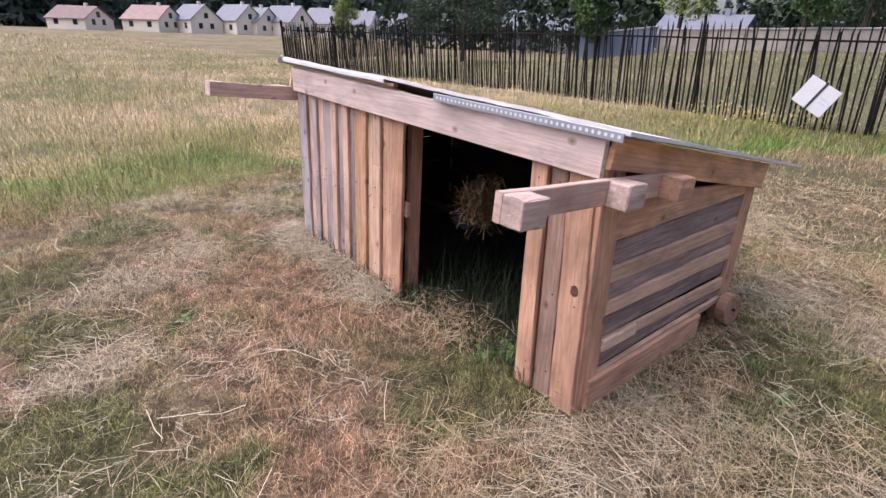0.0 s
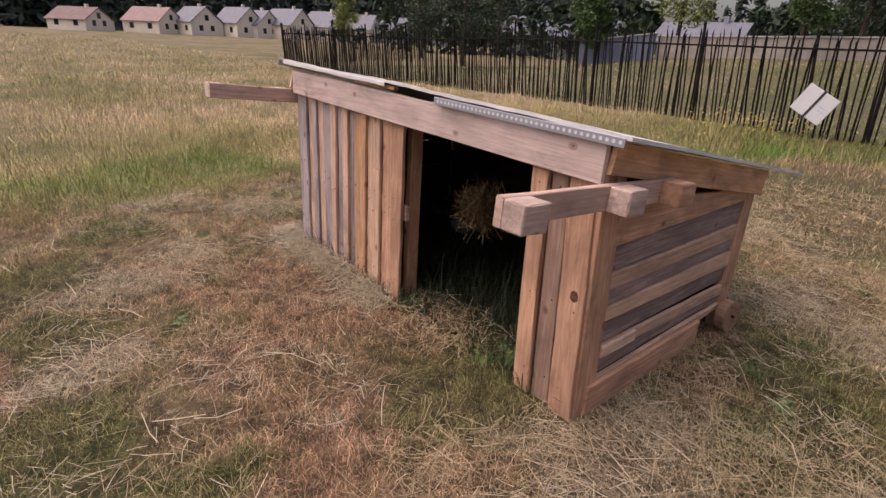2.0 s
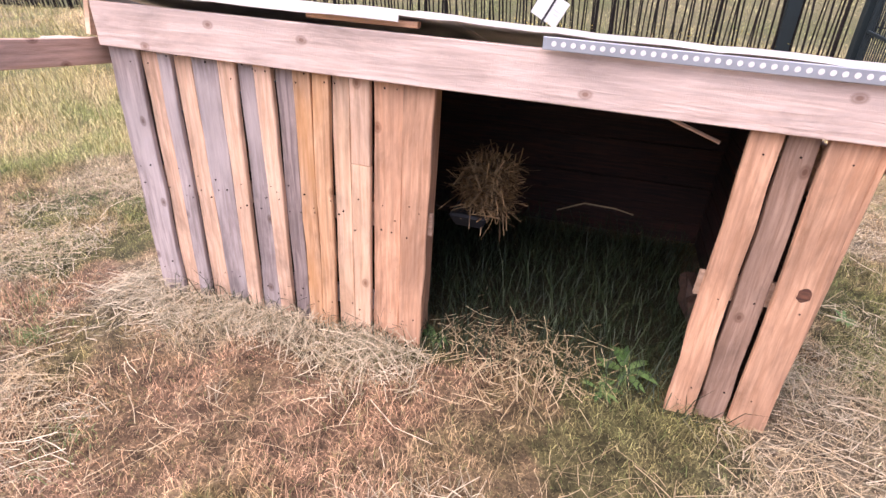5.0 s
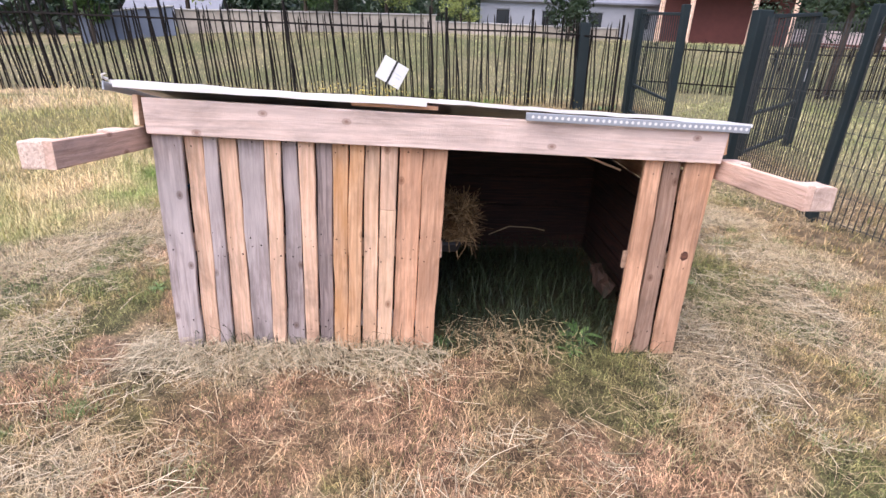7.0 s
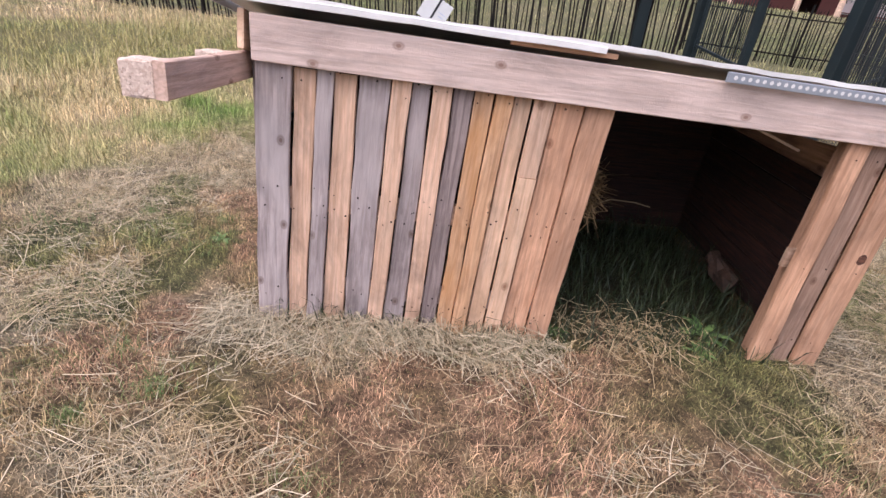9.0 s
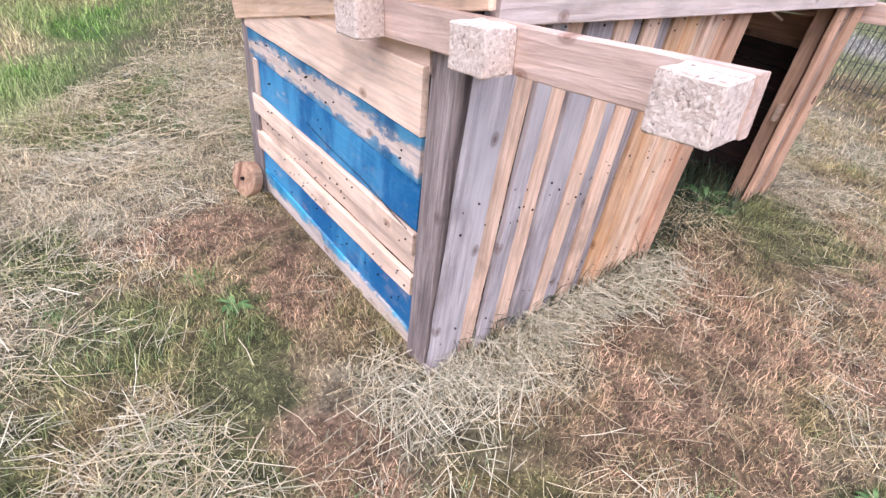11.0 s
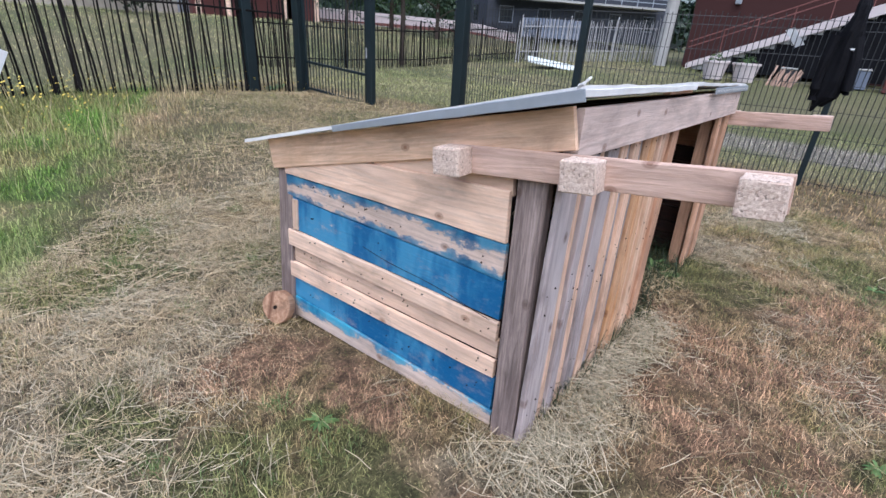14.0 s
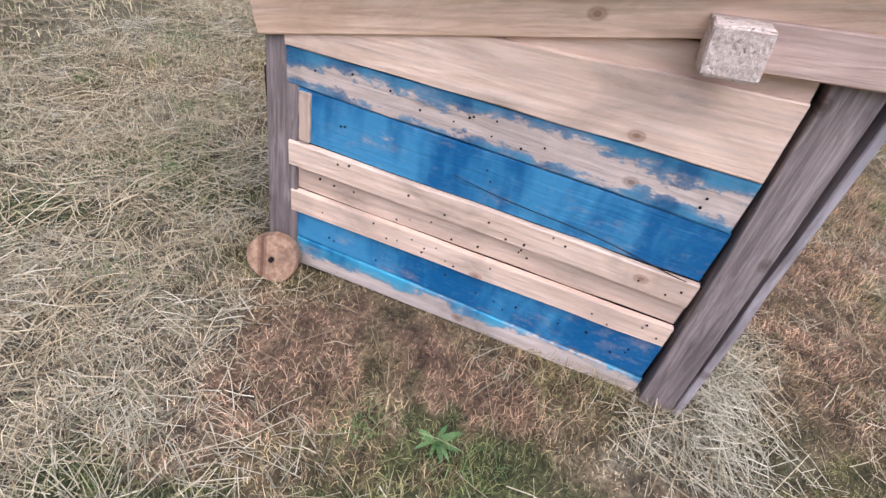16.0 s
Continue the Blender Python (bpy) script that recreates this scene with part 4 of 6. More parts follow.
# swaths of bleached hay: wisps of stalks that lie side by side
cx, cy = scatter(9000, -2.2, 4.4, -2.3, 3.6)
want = 0.16 * clumpy(cx, cy, 1.6) ** 2
for sx, sy, sr in STRAW:
    want = np.maximum(want, 0.62 * (1.0 - np.hypot(cx - sx, cy - sy) / (sr * 1.25)) * (0.3 + 1.2 * clumpy(cx, cy, 2.3)))
ok = (rng.uniform(0, 1, len(cx)) < want) & ~tall_here(cx, cy) & ~((cx > -0.06) & (cx < 2.68) & (cy > -0.035) & (cy < 1.5))
cx, cy, want = cx[ok], cy[ok], want[ok]
fx = rng.uniform(-0.2, 1.34, 130)
fy = -0.045 - np.abs(rng.normal(0, 0.075, 130))
cx, cy, want = np.append(cx, fx), np.append(cy, fy), np.append(want, np.full(130, 0.8))
k = np.repeat(np.arange(len(cx)), 17)
way = (rng.uniform(0, np.pi, len(cx)) * 0.6 + 1.5 * np.sin(cx * 1.3 + cy * 0.9))[k] + rng.normal(0, 0.7, len(k))
x = cx[k] + rng.normal(0, 0.055, len(k))
y = cy[k] + rng.normal(0, 0.055, len(k))
out = ~((x > -0.04) & (x < 2.66) & (y > -0.012) & (y < 1.48))
x, y, k, way = x[out], y[out], k[out], way[out]
against = np.exp(-((y + 0.06) / 0.10) ** 2) * (x > -0.15) * (x < 1.35)
strands("hay_swaths", on_ground(x, y, 0.010 + rng.uniform(0, 1, len(x)) * (0.035 * np.clip(want[k], 0.2, 1) + 0.05 * against)), rng.gamma(4, 0.022, len(x)), rng.uniform(0.0013, 0.0029, len(x)), 0.13, M_SWATH, "bleached grey-green hay lying in swaths on the mown ground", sag=0.06, az=way)
x, y = scatter(280, -2.2, 4.4, -2.3, 3.2)
ok = ~tall_here(x, y) & ~((x > -0.25) & (x < 2.85) & (y > -0.15) & (y < 1.65))
strands("long_stalks", on_ground(x[ok], y[ok], rng.uniform(0.025, 0.055, ok.sum())), rng.gamma(8, 0.024, ok.sum()), rng.uniform(0.0018, 0.0034, ok.sum()), 0.10, M_STALK, "single long pale stalks lying across the grass", sag=0.10)
x, y = scatter(9000, 2.5, 6.0, 2.0, 8.5)
x2, y2 = scatter(9000, -1.8, 2.5, 1.7, 5.5)
x, y = np.append(x, x2), np.append(y, y2)
ok = ~tall_here(x, y)
strands("scattered_hay", on_ground(x[ok], y[ok], 0.02), rng.gamma(3, 0.045, ok.sum()), 0.003, 0.12, M_HAY, "scattered hay on the mown strip")
# bedding inside
x, y = np.clip(rng.normal(1.74, 0.17, 380), 1.38, 2.22), rng.normal(0.08, 0.12, 380)
strands("bedding_straw", on_ground(x, y, 0.02 + 0.03 * rng.uniform(0, 1, len(x))), rng.gamma(4, 0.026, len(x)), 0.0026, 0.22, M_HAY, "loose straw bedding on the grass inside", "straw")
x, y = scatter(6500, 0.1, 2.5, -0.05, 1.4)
# leaf colour holds the indoor shade, so it is almost black
M_SHADED_GRASS = leaf("lank_grass_painted_shade", (0.008, 0.02, 0.006), (0.04, 0.06, 0.02))
blades("inner_grass", on_ground(x, y), rng.gamma(4, 0.03, len(x)), 0.004, rng.uniform(0.3, 1.1, len(x)), M_SHADED_GRASS, "lank green grass inside the shelter, painted dark for indoor shade")

r2_ = np.exp(rng.uniform(np.log(2.6), np.log(22), 9000))
a2_ = rng.uniform(0, 2 * np.pi, len(r2_))
x, y = 1.3 + r2_ * np.cos(a2_), 0.3 + r2_ * np.sin(a2_)
ok = tall_here(x, y) & (clumpy(x, y, 0.7) > 0.35) & ((x < -2.4) | (y > 5.2))
M_SEED = leaf("dry_seed_stalks", (0.40, 0.31, 0.14), (0.72, 0.58, 0.34))
blades("seed_stalks", on_ground(x[ok], y[ok]), rng.gamma(12, 0.028, ok.sum()), 0.0022 + 0.0005 * r2_[ok], rng.uniform(0.05, 0.7, ok.sum()), M_SEED, "thin golden seed stalks above the tall meadow", curl=0.9)

# yellow flowers in the tall meadow
x, y = scatter(520, -7, 4.5, 4.5, 9.3)
keep = tall_here(x, y) & (clumpy(x, y, 0.6) > 0.5)
x2, y2 = scatter(260, -1.0, 4.6, 5.6, 9.2)
x, y = np.append(x[keep], x2), np.append(y[keep], y2)
n = len(x)
P = on_ground(x, y, 0.0)
P[:, 2] += rng.uniform(0.22, 0.42, n)
k = np.arange(6) * 2 * np.pi / 6
rad = (rng.uniform(0.006, 0.011, n) * np.where(y > 6.8, 1.5, 0.9))[:, None]
ring = np.stack([P[:, None, 0] + rad * np.cos(k), P[:, None, 1] + rad * np.sin(k), P[:, None, 2] + rad * 0.6 * np.sin(k + x[:, None])], -1)
fl = new("yellow_flowers", quick_mesh("yellow_flowers", ring.reshape(-1, 3), np.arange(6 * n), np.arange(n) * 6, np.full(n, 6), M_FLOWER))
tagged(fl, "small yellow wild flowers in the tall grass", "flowers", kind="stuff")


# green tufts that stand out of the dry sward
gc = np.random.default_rng(21)
cx, cy = gc.uniform(-2.2, 4.5, 900), gc.uniform(-2.2, 3.4, 900)
want = 0.16 + 0 * cx
for sx, sy, sr in GREEN:
    want = np.maximum(want, 0.5 - 0.45 * np.hypot(cx - sx, cy - sy) / sr)
free = ~((cx > -0.12) & (cx < 2.75) & (cy > -0.08) & (cy < 1.6)) | ((cx > 1.6) & (cx < 2.15) & (cy > -0.1) & (cy < 0.35))
ok = (gc.uniform(0, 1, 900) < want) & free
cx, cy = cx[ok], cy[ok]
size = gc.uniform(0.02, 0.10, len(cx))
k = np.repeat(np.arange(len(cx)), 130)
x = cx[k] + gc.normal(0, 1, len(k)) * size[k]
y = cy[k] + gc.normal(0, 1, len(k)) * size[k]
M_TUFT = leaf("fresh_green_grass", (0.055, 0.10, 0.02), (0.20, 0.27, 0.085))
blades("green_tufts", on_ground(x, y, -0.003), gc.gamma(5, 0.010, len(k)), gc.uniform(0.0013, 0.003, len(k)), gc.uniform(0.2, 1.2, len(k)), M_TUFT, "fresh green grass tufts in the dry sward")


def weed(x, y, size, seed):
    """A low broad-leaved weed: a rosette of bent pointed leaves."""
    r_ = random.Random(seed)
    t = thing("weed", "low broad-leaved green weed in the dry grass", "plant", "weeds", (x, y, float(ground_z(x, y))))
    bm = bmesh.new()
    for i in range(16):
        az, L, w = r_.uniform(0, 6.283), size * r_.uniform(0.6, 1.1), size * r_.uniform(0.16, 0.26)
        lift = r_.uniform(0.2, 0.9)
        d, s = Vector((math.cos(az), math.sin(az), 0)), Vector((-math.sin(az), math.cos(az), 0))
        pts = []
        for k_ in (0.0, 0.35, 0.7, 1.0):
            c_ = d * L * k_ + Vector((0, 0, lift * L * (k_ - 0.75 * k_ * k_)))
            ww = w * (0.15 + 3.2 * k_ * (1 - k_)) / 2 if k_ < 1 else 0.001
            pts.append((bm.verts.new(c_ - s * ww), bm.verts.new(c_ + s * ww)))
        for p_, q_ in zip(pts, pts[1:]):
            bm.faces.new((p_[0], p_[1], q_[1], q_[0]))
    part("leaves", bm, M_WEED, t)
    return t


for i, (x, y, s) in enumerate([(2.14, 0.16, 0.20), (2.05, 0.02, 0.13), (1.36, 0.10, 0.12), (-0.40, 0.66, 0.10), (0.82, -1.10, 0.09), (3.15, 0.9, 0.10), (2.85, -1.1, 0.10), (5.2, 9.1, 0.4), (5.5, 9.2, 0.35), (4.8, 9.2, 0.3)]):
    weed(x, y, s * 0.7, i)


# ---- inside the shelter: hay rack with straw, log, stick ----
rack = thing("hay_rack", "grey plastic hay trough filled with golden straw", "hay rack", at=(1.40, 0.54, 0.41))
bm = boxed((-0.10, -0.14, -0.03), (0.07, 0.14, 0.035), 0.01)
for v in bm.verts:
    if v.co.z < 0:
        v.co.x *= 0.8
        v.co.y *= 0.85
part("trough", bm, plain("grey_plastic_trough", (0.03, 0.03, 0.034), 0.6), rack)
plank("support_rail", (-1.35, 0.10, -0.045), (0.13, 0.10, -0.045), (0, 1, 0), 0.07, 0.025, M_INNER, rack)
n = 1700
P = rng.uniform(-1, 1, (n, 3))
P = P / np.maximum(1, np.linalg.norm(P, axis=1))[:, None] ** 0.7 * np.array([0.11, 0.13, 0.125]) * rng.uniform(0.7, 1.2, (n, 3)) + np.array([1.445, 0.54, 0.545])
straw = strands("straw_bundle", P, rng.gamma(4, 0.030, n), 0.0046, 0.55, M_STRAW, "bundle of golden straw heaped in the trough", "straw")
M_BARKY = wood("split_log_wood", (0.08, 0.04, 0.024), (0.03, 0.018, 0.012))
log = thing("firewood_log", "rough broken piece of dark log inside the shelter", "log", at=(2.40, 0.66, 0.03))
bm = bmesh.new()
tube(bm, [(0.05, -0.14, 0.04), (0.03, -0.09, 0.06), (0.01, -0.04, 0.09), (0.0, 0.01, 0.11), (-0.02, 0.05, 0.14)], 0.055, 9, 0.04)
for v in bm.verts:
    v.co += Vector(noise.noise_vector(v.co * 17)) * 0.035
part("trunk_piece", bm, M_BARKY, log)
stick = thing("stick", "thin pale bent twig lying inside", "stick", at=(1.95, 1.1, 0.28))
bm = bmesh.new()
tube(bm, [(-0.22, 0, -0.05), (-0.08, 0, 0.015), (0.08, 0, 0.01), (0.18, 0, -0.01)], 0.004, 5)
part("twig", bm, M_HAY, stick)


# ---- fences, gate, sign ----
def gz(x, y):
    return float(ground_z(x, y))


PALES = []
for k in range(8):
    r_ = random.Random(50 + k)
    bm = bmesh.new()
    w = r_.uniform(0.0105, 0.0175)
    rings = []
    for z, s in ((0, 1), (0.6, r_.uniform(0.85, 1.1)), (1.2, r_.uniform(0.8, 1.05)), (1.66, 0.8), (1.75, 0.15)):
        ox, oy = r_.uniform(-0.012, 0.012), r_.uniform(-0.006, 0.006)
        rings.append([bm.verts.new((z, w * s * cx + ox, w * s * 0.75 * cy + oy)) for cx, cy in ((-1, -1), (1, -0.7), (0.9, 1), (-0.8, 0.8))])
    for a, c in zip(rings, rings[1:]):
        for j in range(4):
            bm.faces.new((a[j], a[(j + 1) % 4], c[(j + 1) % 4], c[j]))
    bm.faces.new(rings[0][::-1])
    bm.faces.new(rings[-1])
    me = bpy.data.meshes.new("picket")
    bm.to_mesh(me)
    bm.free()
    me.materials.append(M_CHESTNUT)
    PALES.append(me)


# the field falls away a little, so that plumb posts lean against it
PLUMB = Vector((-0.05, -0.04, 1.0))


def paling_fence(name, label, a, b, step, height, posts, seed, rail_z, meshes=PALES, post_mat=None):
    """A fence of split pales wired to rails between posts, from a to b on the ground."""
    r_ = random.Random(seed)
    t = thing(name, label, "fence", at=(*a, gz(*a)))
    ax, d = Vector((*a, 0)), Vector((b[0] - a[0], b[1] - a[1], 0))
    L = d.length
    d.normalize()
    side = Vector((-d.y, d.x, 0))
    n = int(L / step)
    for i in range(n + 1):
        p = d * (i * step + r_.uniform(-0.35, 0.35) * step)
        z = gz(ax.x + p.x, ax.y + p.y) - gz(*a)
        o = new("picket", meshes[r_.randrange(len(meshes))])
        o.parent = t
        h = height / 1.75 * r_.uniform(0.93, 1.05)
        lean_a, lean_s = r_.gauss(0, 0.034), r_.gauss(0, 0.014)
        upd = (PLUMB + d * lean_a + side * lean_s).normalized()
        m = frame_of(p + Vector((0, 0, z - 0.03)) + side * 0.02, p + Vector((0, 0, z - 0.03)) + side * 0.02 + upd, d)
        o.matrix_local = m @ Matrix.Diagonal((h, 1, 1, 1))
    m_post = post_mat or M_CHESTNUT
    for q_ in posts:
        p = d * q_
        z = gz(ax.x + p.x, ax.y + p.y) - gz(*a)
        bm = bmesh.new()
        foot_ = Vector((p.x, p.y, z))
        tube(bm, [foot_ - PLUMB * 0.1, foot_ + PLUMB * height * 0.5 + d * r_.uniform(-0.02, 0.02), foot_ + PLUMB * height * 1.06 + d * r_.uniform(-0.03, 0.03)], 0.032, 8, 0.027)
        part("post", bm, m_post, t)
    for rz in rail_z:
        for q0, q1 in zip(posts, posts[1:]):
            p0, p1 = d * q0, d * q1
            z0, z1 = gz(ax.x + p0.x, ax.y + p0.y) - gz(*a), gz(ax.x + p1.x, ax.y + p1.y) - gz(*a)
            plank("rail", p0 + Vector((0, 0, z0)) + PLUMB * rz - side * 0.02, p1 + Vector((0, 0, z1)) + PLUMB * rz - side * 0.02, (0, 0, 1), 0.035, 0.03, m_post, t, seg=3)
    return t


paling_fence("paling_fence", "tall dark chestnut paling fence with uneven leaning pales", (-22.0, 9.3), (1.6, 9.57), 0.078, 1.80, [0.05 + 2.55 * k for k in range(9)] + [23.5], 5, (1.48,))
paling_fence("paling_fence", "tall dark chestnut paling fence running up to the gate", (1.72, 9.56), (5.42, 8.68), 0.076, 1.80, [0.1, 1.9, 3.7], 15, (1.48,))
paling_fence("paling_fence", "dark paling fence running away across the field", (-22.0, 9.3), (-31.0, 24.0), 0.16, 1.8, [0.1, 5, 10, 15, 17], 6, (1.45,))
# behind the gate
paling_fence("paling_fence", "dark paling fence behind the open gate", (7.2, 12.9), (19.5, 10.6), 0.088, 1.42, [0.1, 3, 6, 9, 12.3], 8, (1.15, 0.25))
M_GREYPALE = plain("silvery_weathered_pales", (0.44, 0.43, 0.43), 0.8)
pale2 = []
for me in PALES[:4]:
    c_ = me.copy()
    c_.materials.clear()
    c_.materials.append(M_GREYPALE)
    pale2.append(c_)
paling_fence("paling_fence", "silvery grey weathered paling fence before the house", (17.0, 10.2), (22.4, 6.7), 0.11, 1.6, [0.1, 2.2, 4.4, 6.5], 9, (1.3, 0.4), pale2, M_GREYPALE)


def square_post(parent, x, y, h, s, material=M_PAINT, name="post", lean=(0, 0)):
    bm = boxed((-s / 2, -s / 2, -0.05), (s / 2, s / 2, h), 0.006)
    for v in bm.verts:
        v.co.x += lean[0] + PLUMB.x * v.co.z
        v.co.y += lean[1] + PLUMB.y * v.co.z
    o = part(name, bm, material, parent)
    o.location = (x, y, 0)
    return o


def barred_gate(name, label, a, b, h, step):
    """A steel gate leaf: two stiles, rails and round bars."""
    t = thing(name, label, "gate", "gate leaves", (*a, gz(*a)))
    t.rotation_euler = (-PLUMB.y, PLUMB.x, 0)
    d = Vector((b[0] - a[0], b[1] - a[1], 0))
    L = d.length
    d.normalize()
    for s in (0.03, L - 0.03):
        plank("stile", d * s + Vector((0, 0, 0.06)), d * s + Vector((0, 0, h)), d, 0.06, 0.05, M_PAINT, t, seg=1, wob=0)
    for z in (0.10, 0.62, h - 0.03):
        plank("gate_rail", d * 0.06 + Vector((0, 0, z)), d * (L - 0.06) + Vector((0, 0, z)), (0, 0, 1), 0.045, 0.04, M_PAINT, t, seg=1, wob=0)
    x = 0.06 + step
    while x < L - 0.07:
        bm = bmesh.new()
        tube(bm, [(0, 0, 0.1), (0, 0, h - 0.03)], 0.009, 6)
        part("bar", bm, M_PAINT, t).location = d * x
        x += step
    bm = boxed((-0.03, -0.03, -0.09), (0.03, 0.03, 0.09), 0.005)
    o = part("lock_case", bm, plain("grey_lock_case", (0.4, 0.4, 0.4), 0.4), t, "pale grey metal lock case")
    o.location = d * (L - 0.02) + Vector((0, 0, 1.0))
    return t


gateposts = thing("gate_posts", "thick dark green steel gate posts", "gate post", at=(5.6, 8.6, gz(5.6, 8.6)))
square_post(gateposts, 0, 0, 2.02, 0.18)
square_post(gateposts, -0.98, 0.34, 1.74, 0.20)
barred_gate("gate_leaf", "open dark green barred steel gate leaf", (5.60, 8.46), (5.42, 6.42), 1.98, 0.105)
lock_post = thing("stop_post", "slim dark green steel post that the gate leaf leans against", "post", at=(5.40, 6.33, gz(5.4, 6.33)))
square_post(lock_post, 0, 0, 1.96, 0.11)
hinge_post = thing("gate_post", "thick dark green steel gate post by the mesh fence", "gate post", at=(5.40, 4.36, gz(5.4, 4.36)))
square_post(hinge_post, 0, 0, 1.88, 0.17)
barred_gate("gate_leaf", "second dark green barred gate leaf standing open", (5.68, 4.58), (7.02, 5.58), 1.86, 0.105)
closing_post = thing("stop_post", "slim dark steel post closing the gate leaf", "post", at=(7.10, 5.64, gz(7.10, 5.64)))
square_post(closing_post, 0, 0, 1.88, 0.10)


def mesh_panel(parent, a, b, h, seed):
    """Welded wire mesh between two posts: upright wires and a few level ones."""
    r_ = random.Random(seed)
    a, b = Vector((*a, 0)), Vector((*b, 0))
    d = b - a
    n = int(d.length / 0.055)
    bm = bmesh.new()

    def wire(p, q_, rr):
        ax = (q_ - p).normalized()
        s1 = ax.orthogonal().normalized()
        s2 = ax.cross(s1)
        ring = [[bm.verts.new(c_ + (s1 * math.cos(k) + s2 * math.sin(k)) * rr) for k in (0, 2.094, 4.189)] for c_ in (p, q_)]
        for j in range(3):
            bm.faces.new((ring[0][j], ring[0][(j + 1) % 3], ring[1][(j + 1) % 3], ring[1][j]))

    for i in range(n + 1):
        p = a + d * (i / n)
        z = gz(p.x, p.y)
        wire(p + Vector((0, 0, z + 0.02)), p + PLUMB * (h + r_.uniform(-0.02, 0.03)) + Vector((r_.uniform(-0.012, 0.012), 0, z)), 0.0052)
    for z in (0.05, 0.30, 0.58, 0.86, 1.14, 1.42, h - 0.12, h - 0.03):
        wire(a + PLUMB * z, b + PLUMB * z, 0.0034)
    o = part("wire_panel", bm, M_WIRE, parent, "dark welded wire mesh")
    tagged(o, kind="stuff")
    return o


mesh_fence = thing("mesh_fence", "dark welded wire mesh fence on steel posts", "fence")
M_pts = [(5.40, 4.24), (5.06, 2.26), (5.83, -0.38), (5.95, -3.2), (6.1, -6.2)]
for i, ((ax_, ay_), (bx_, by_)) in enumerate(zip(M_pts, M_pts[1:])):
    mesh_panel(mesh_fence, (ax_, ay_), (bx_, by_), 1.80, i)
for i, (x, y) in enumerate(M_pts[1:]):
    square_post(mesh_fence, x, y, 1.90, 0.08 if i == 0 else 0.06)

# sign on the paling fence: tilted white board with a dark strap
sign = thing("sign_board", "tilted white board strapped to the paling fence", "sign", at=(0.585, 9.50, 0.71))
S_ROT = Matrix.Rotation(radians(28), 4, "Y")
o = part("board", boxed((-0.29, -0.008, -0.25), (0.29, 0.008, 0.25), 0.004), M_SIGN, sign)
o.matrix_local = S_ROT
o = part("strap", boxed((-0.022, -0.014, -0.30), (0.022, -0.0085, 0.27), 0.001), M_BLACK, sign, "dark strap across the board")
o.matrix_local = S_ROT
# faint bars of writing that cannot be read
M_INK = plain("faded_print", (0.58, 0.61, 0.70), 0.6)
for i, (x, z, w) in enumerate([(0.15, 0.02, 0.15), (0.16, -0.05, 0.11)]):
    o = part("print_bar", boxed((x - w / 2, -0.0105, z - 0.011), (x + w / 2, -0.0085, z + 0.011)), M_INK, sign)
    o.matrix_local = S_ROT

# coat hung over a fence post, face mask tied to the mesh
coat = thing("hanging_coat", "black hooded coat hung over a mesh fence post", "coat", at=(5.75, -0.385, 0.0))
coat.scale = (1, 0.74, 1)
bm = bmesh.new()
rows = []
for k, (z, wx, wy, oy) in enumerate([(0.62, 0.015, 0.04, 0.10), (0.70, 0.05, 0.10, 0.08), (0.85, 0.07, 0.20, 0.02), (1.05, 0.085, 0.235, -0.01), (1.25, 0.09, 0.23, -0.02), (1.45, 0.10, 0.215, -0.03), (1.62, 0.11, 0.20, -0.05),
                                     (1.74, 0.10, 0.15, -0.06), (1.82, 0.10, 0.12, -0.07), (1.92, 0.09, 0.115, -0.08), (2.0, 0.06, 0.08, -0.08), (2.03, 0.01, 0.02, -0.08)]):
    rows.append([bm.verts.new((wx * math.cos(a_) * (1 + 0.12 * math.sin(a_ * 5 + k)), oy + 0.72 * wy * math.sin(a_) * (1 + 0.10 * math.sin(a_ * 7 + k * 0.8)), 2.0 - (2.0 - z) * 0.86)) for a_ in np.linspace(0, 6.283, 21)[:-1]])
for a_, c_ in zip(rows, rows[1:]):
    for j in range(20):
        bm.faces.new((a_[j], a_[(j + 1) % 20], c_[(j + 1) % 20], c_[j]))
bm.faces.new(rows[0][::-1])
bm.faces.new(rows[-1])
for v in bm.verts:
    v.co += Vector(noise.noise_vector(v.co * 5)) * 0.02
    if v.co.z < 0.9:
        v.co.z += 0.10 * math.sin(v.co.y * 22)
bmesh.ops.recalc_face_normals(bm, faces=bm.faces)
body = part("coat_body", bm, M_CLOTH, coat)
for sy, zt in ((0.14, 0.88), (-0.16, 0.98)):
    bm = bmesh.new()
    tube(bm, [(0.0, sy * 0.8, 1.62), (-0.02, sy * 1.15, 1.40), (-0.03, sy * 1.25, 1.1), (-0.02, sy * 1.22, zt + 0.1)], 0.085, 12, 0.06)
    for v in bm.verts:
        v.co += Vector(noise.noise_vector(v.co * 9)) * 0.014
    part("sleeve", bm, M_CLOTH, coat)
o = part("white_tag", boxed((-0.105, -0.14, 1.50), (-0.098, -0.09, 1.515)), M_WHITE, coat, "small white chest mark")
mask = thing("face_mask", "white disposable face mask hung on the mesh", "face mask", at=(5.78, 0.07, 1.60))
mask.scale = (0.8, 0.8, 1.05)
mask.rotation_euler.x = radians(-24)
bm = bmesh.new()
g_ = [[bm.verts.new((-0.02 - 0.02 * math.sin(j * 0.6), (i - 2) * 0.028 + (j - 2) * 0.014, (j - 2.5) * 0.04)) for j in range(6)] for i in range(5)]
for i in range(4):
    for j in range(5):
        bm.faces.new((g_[i][j], g_[i + 1][j], g_[i + 1][j + 1], g_[i][j + 1]))
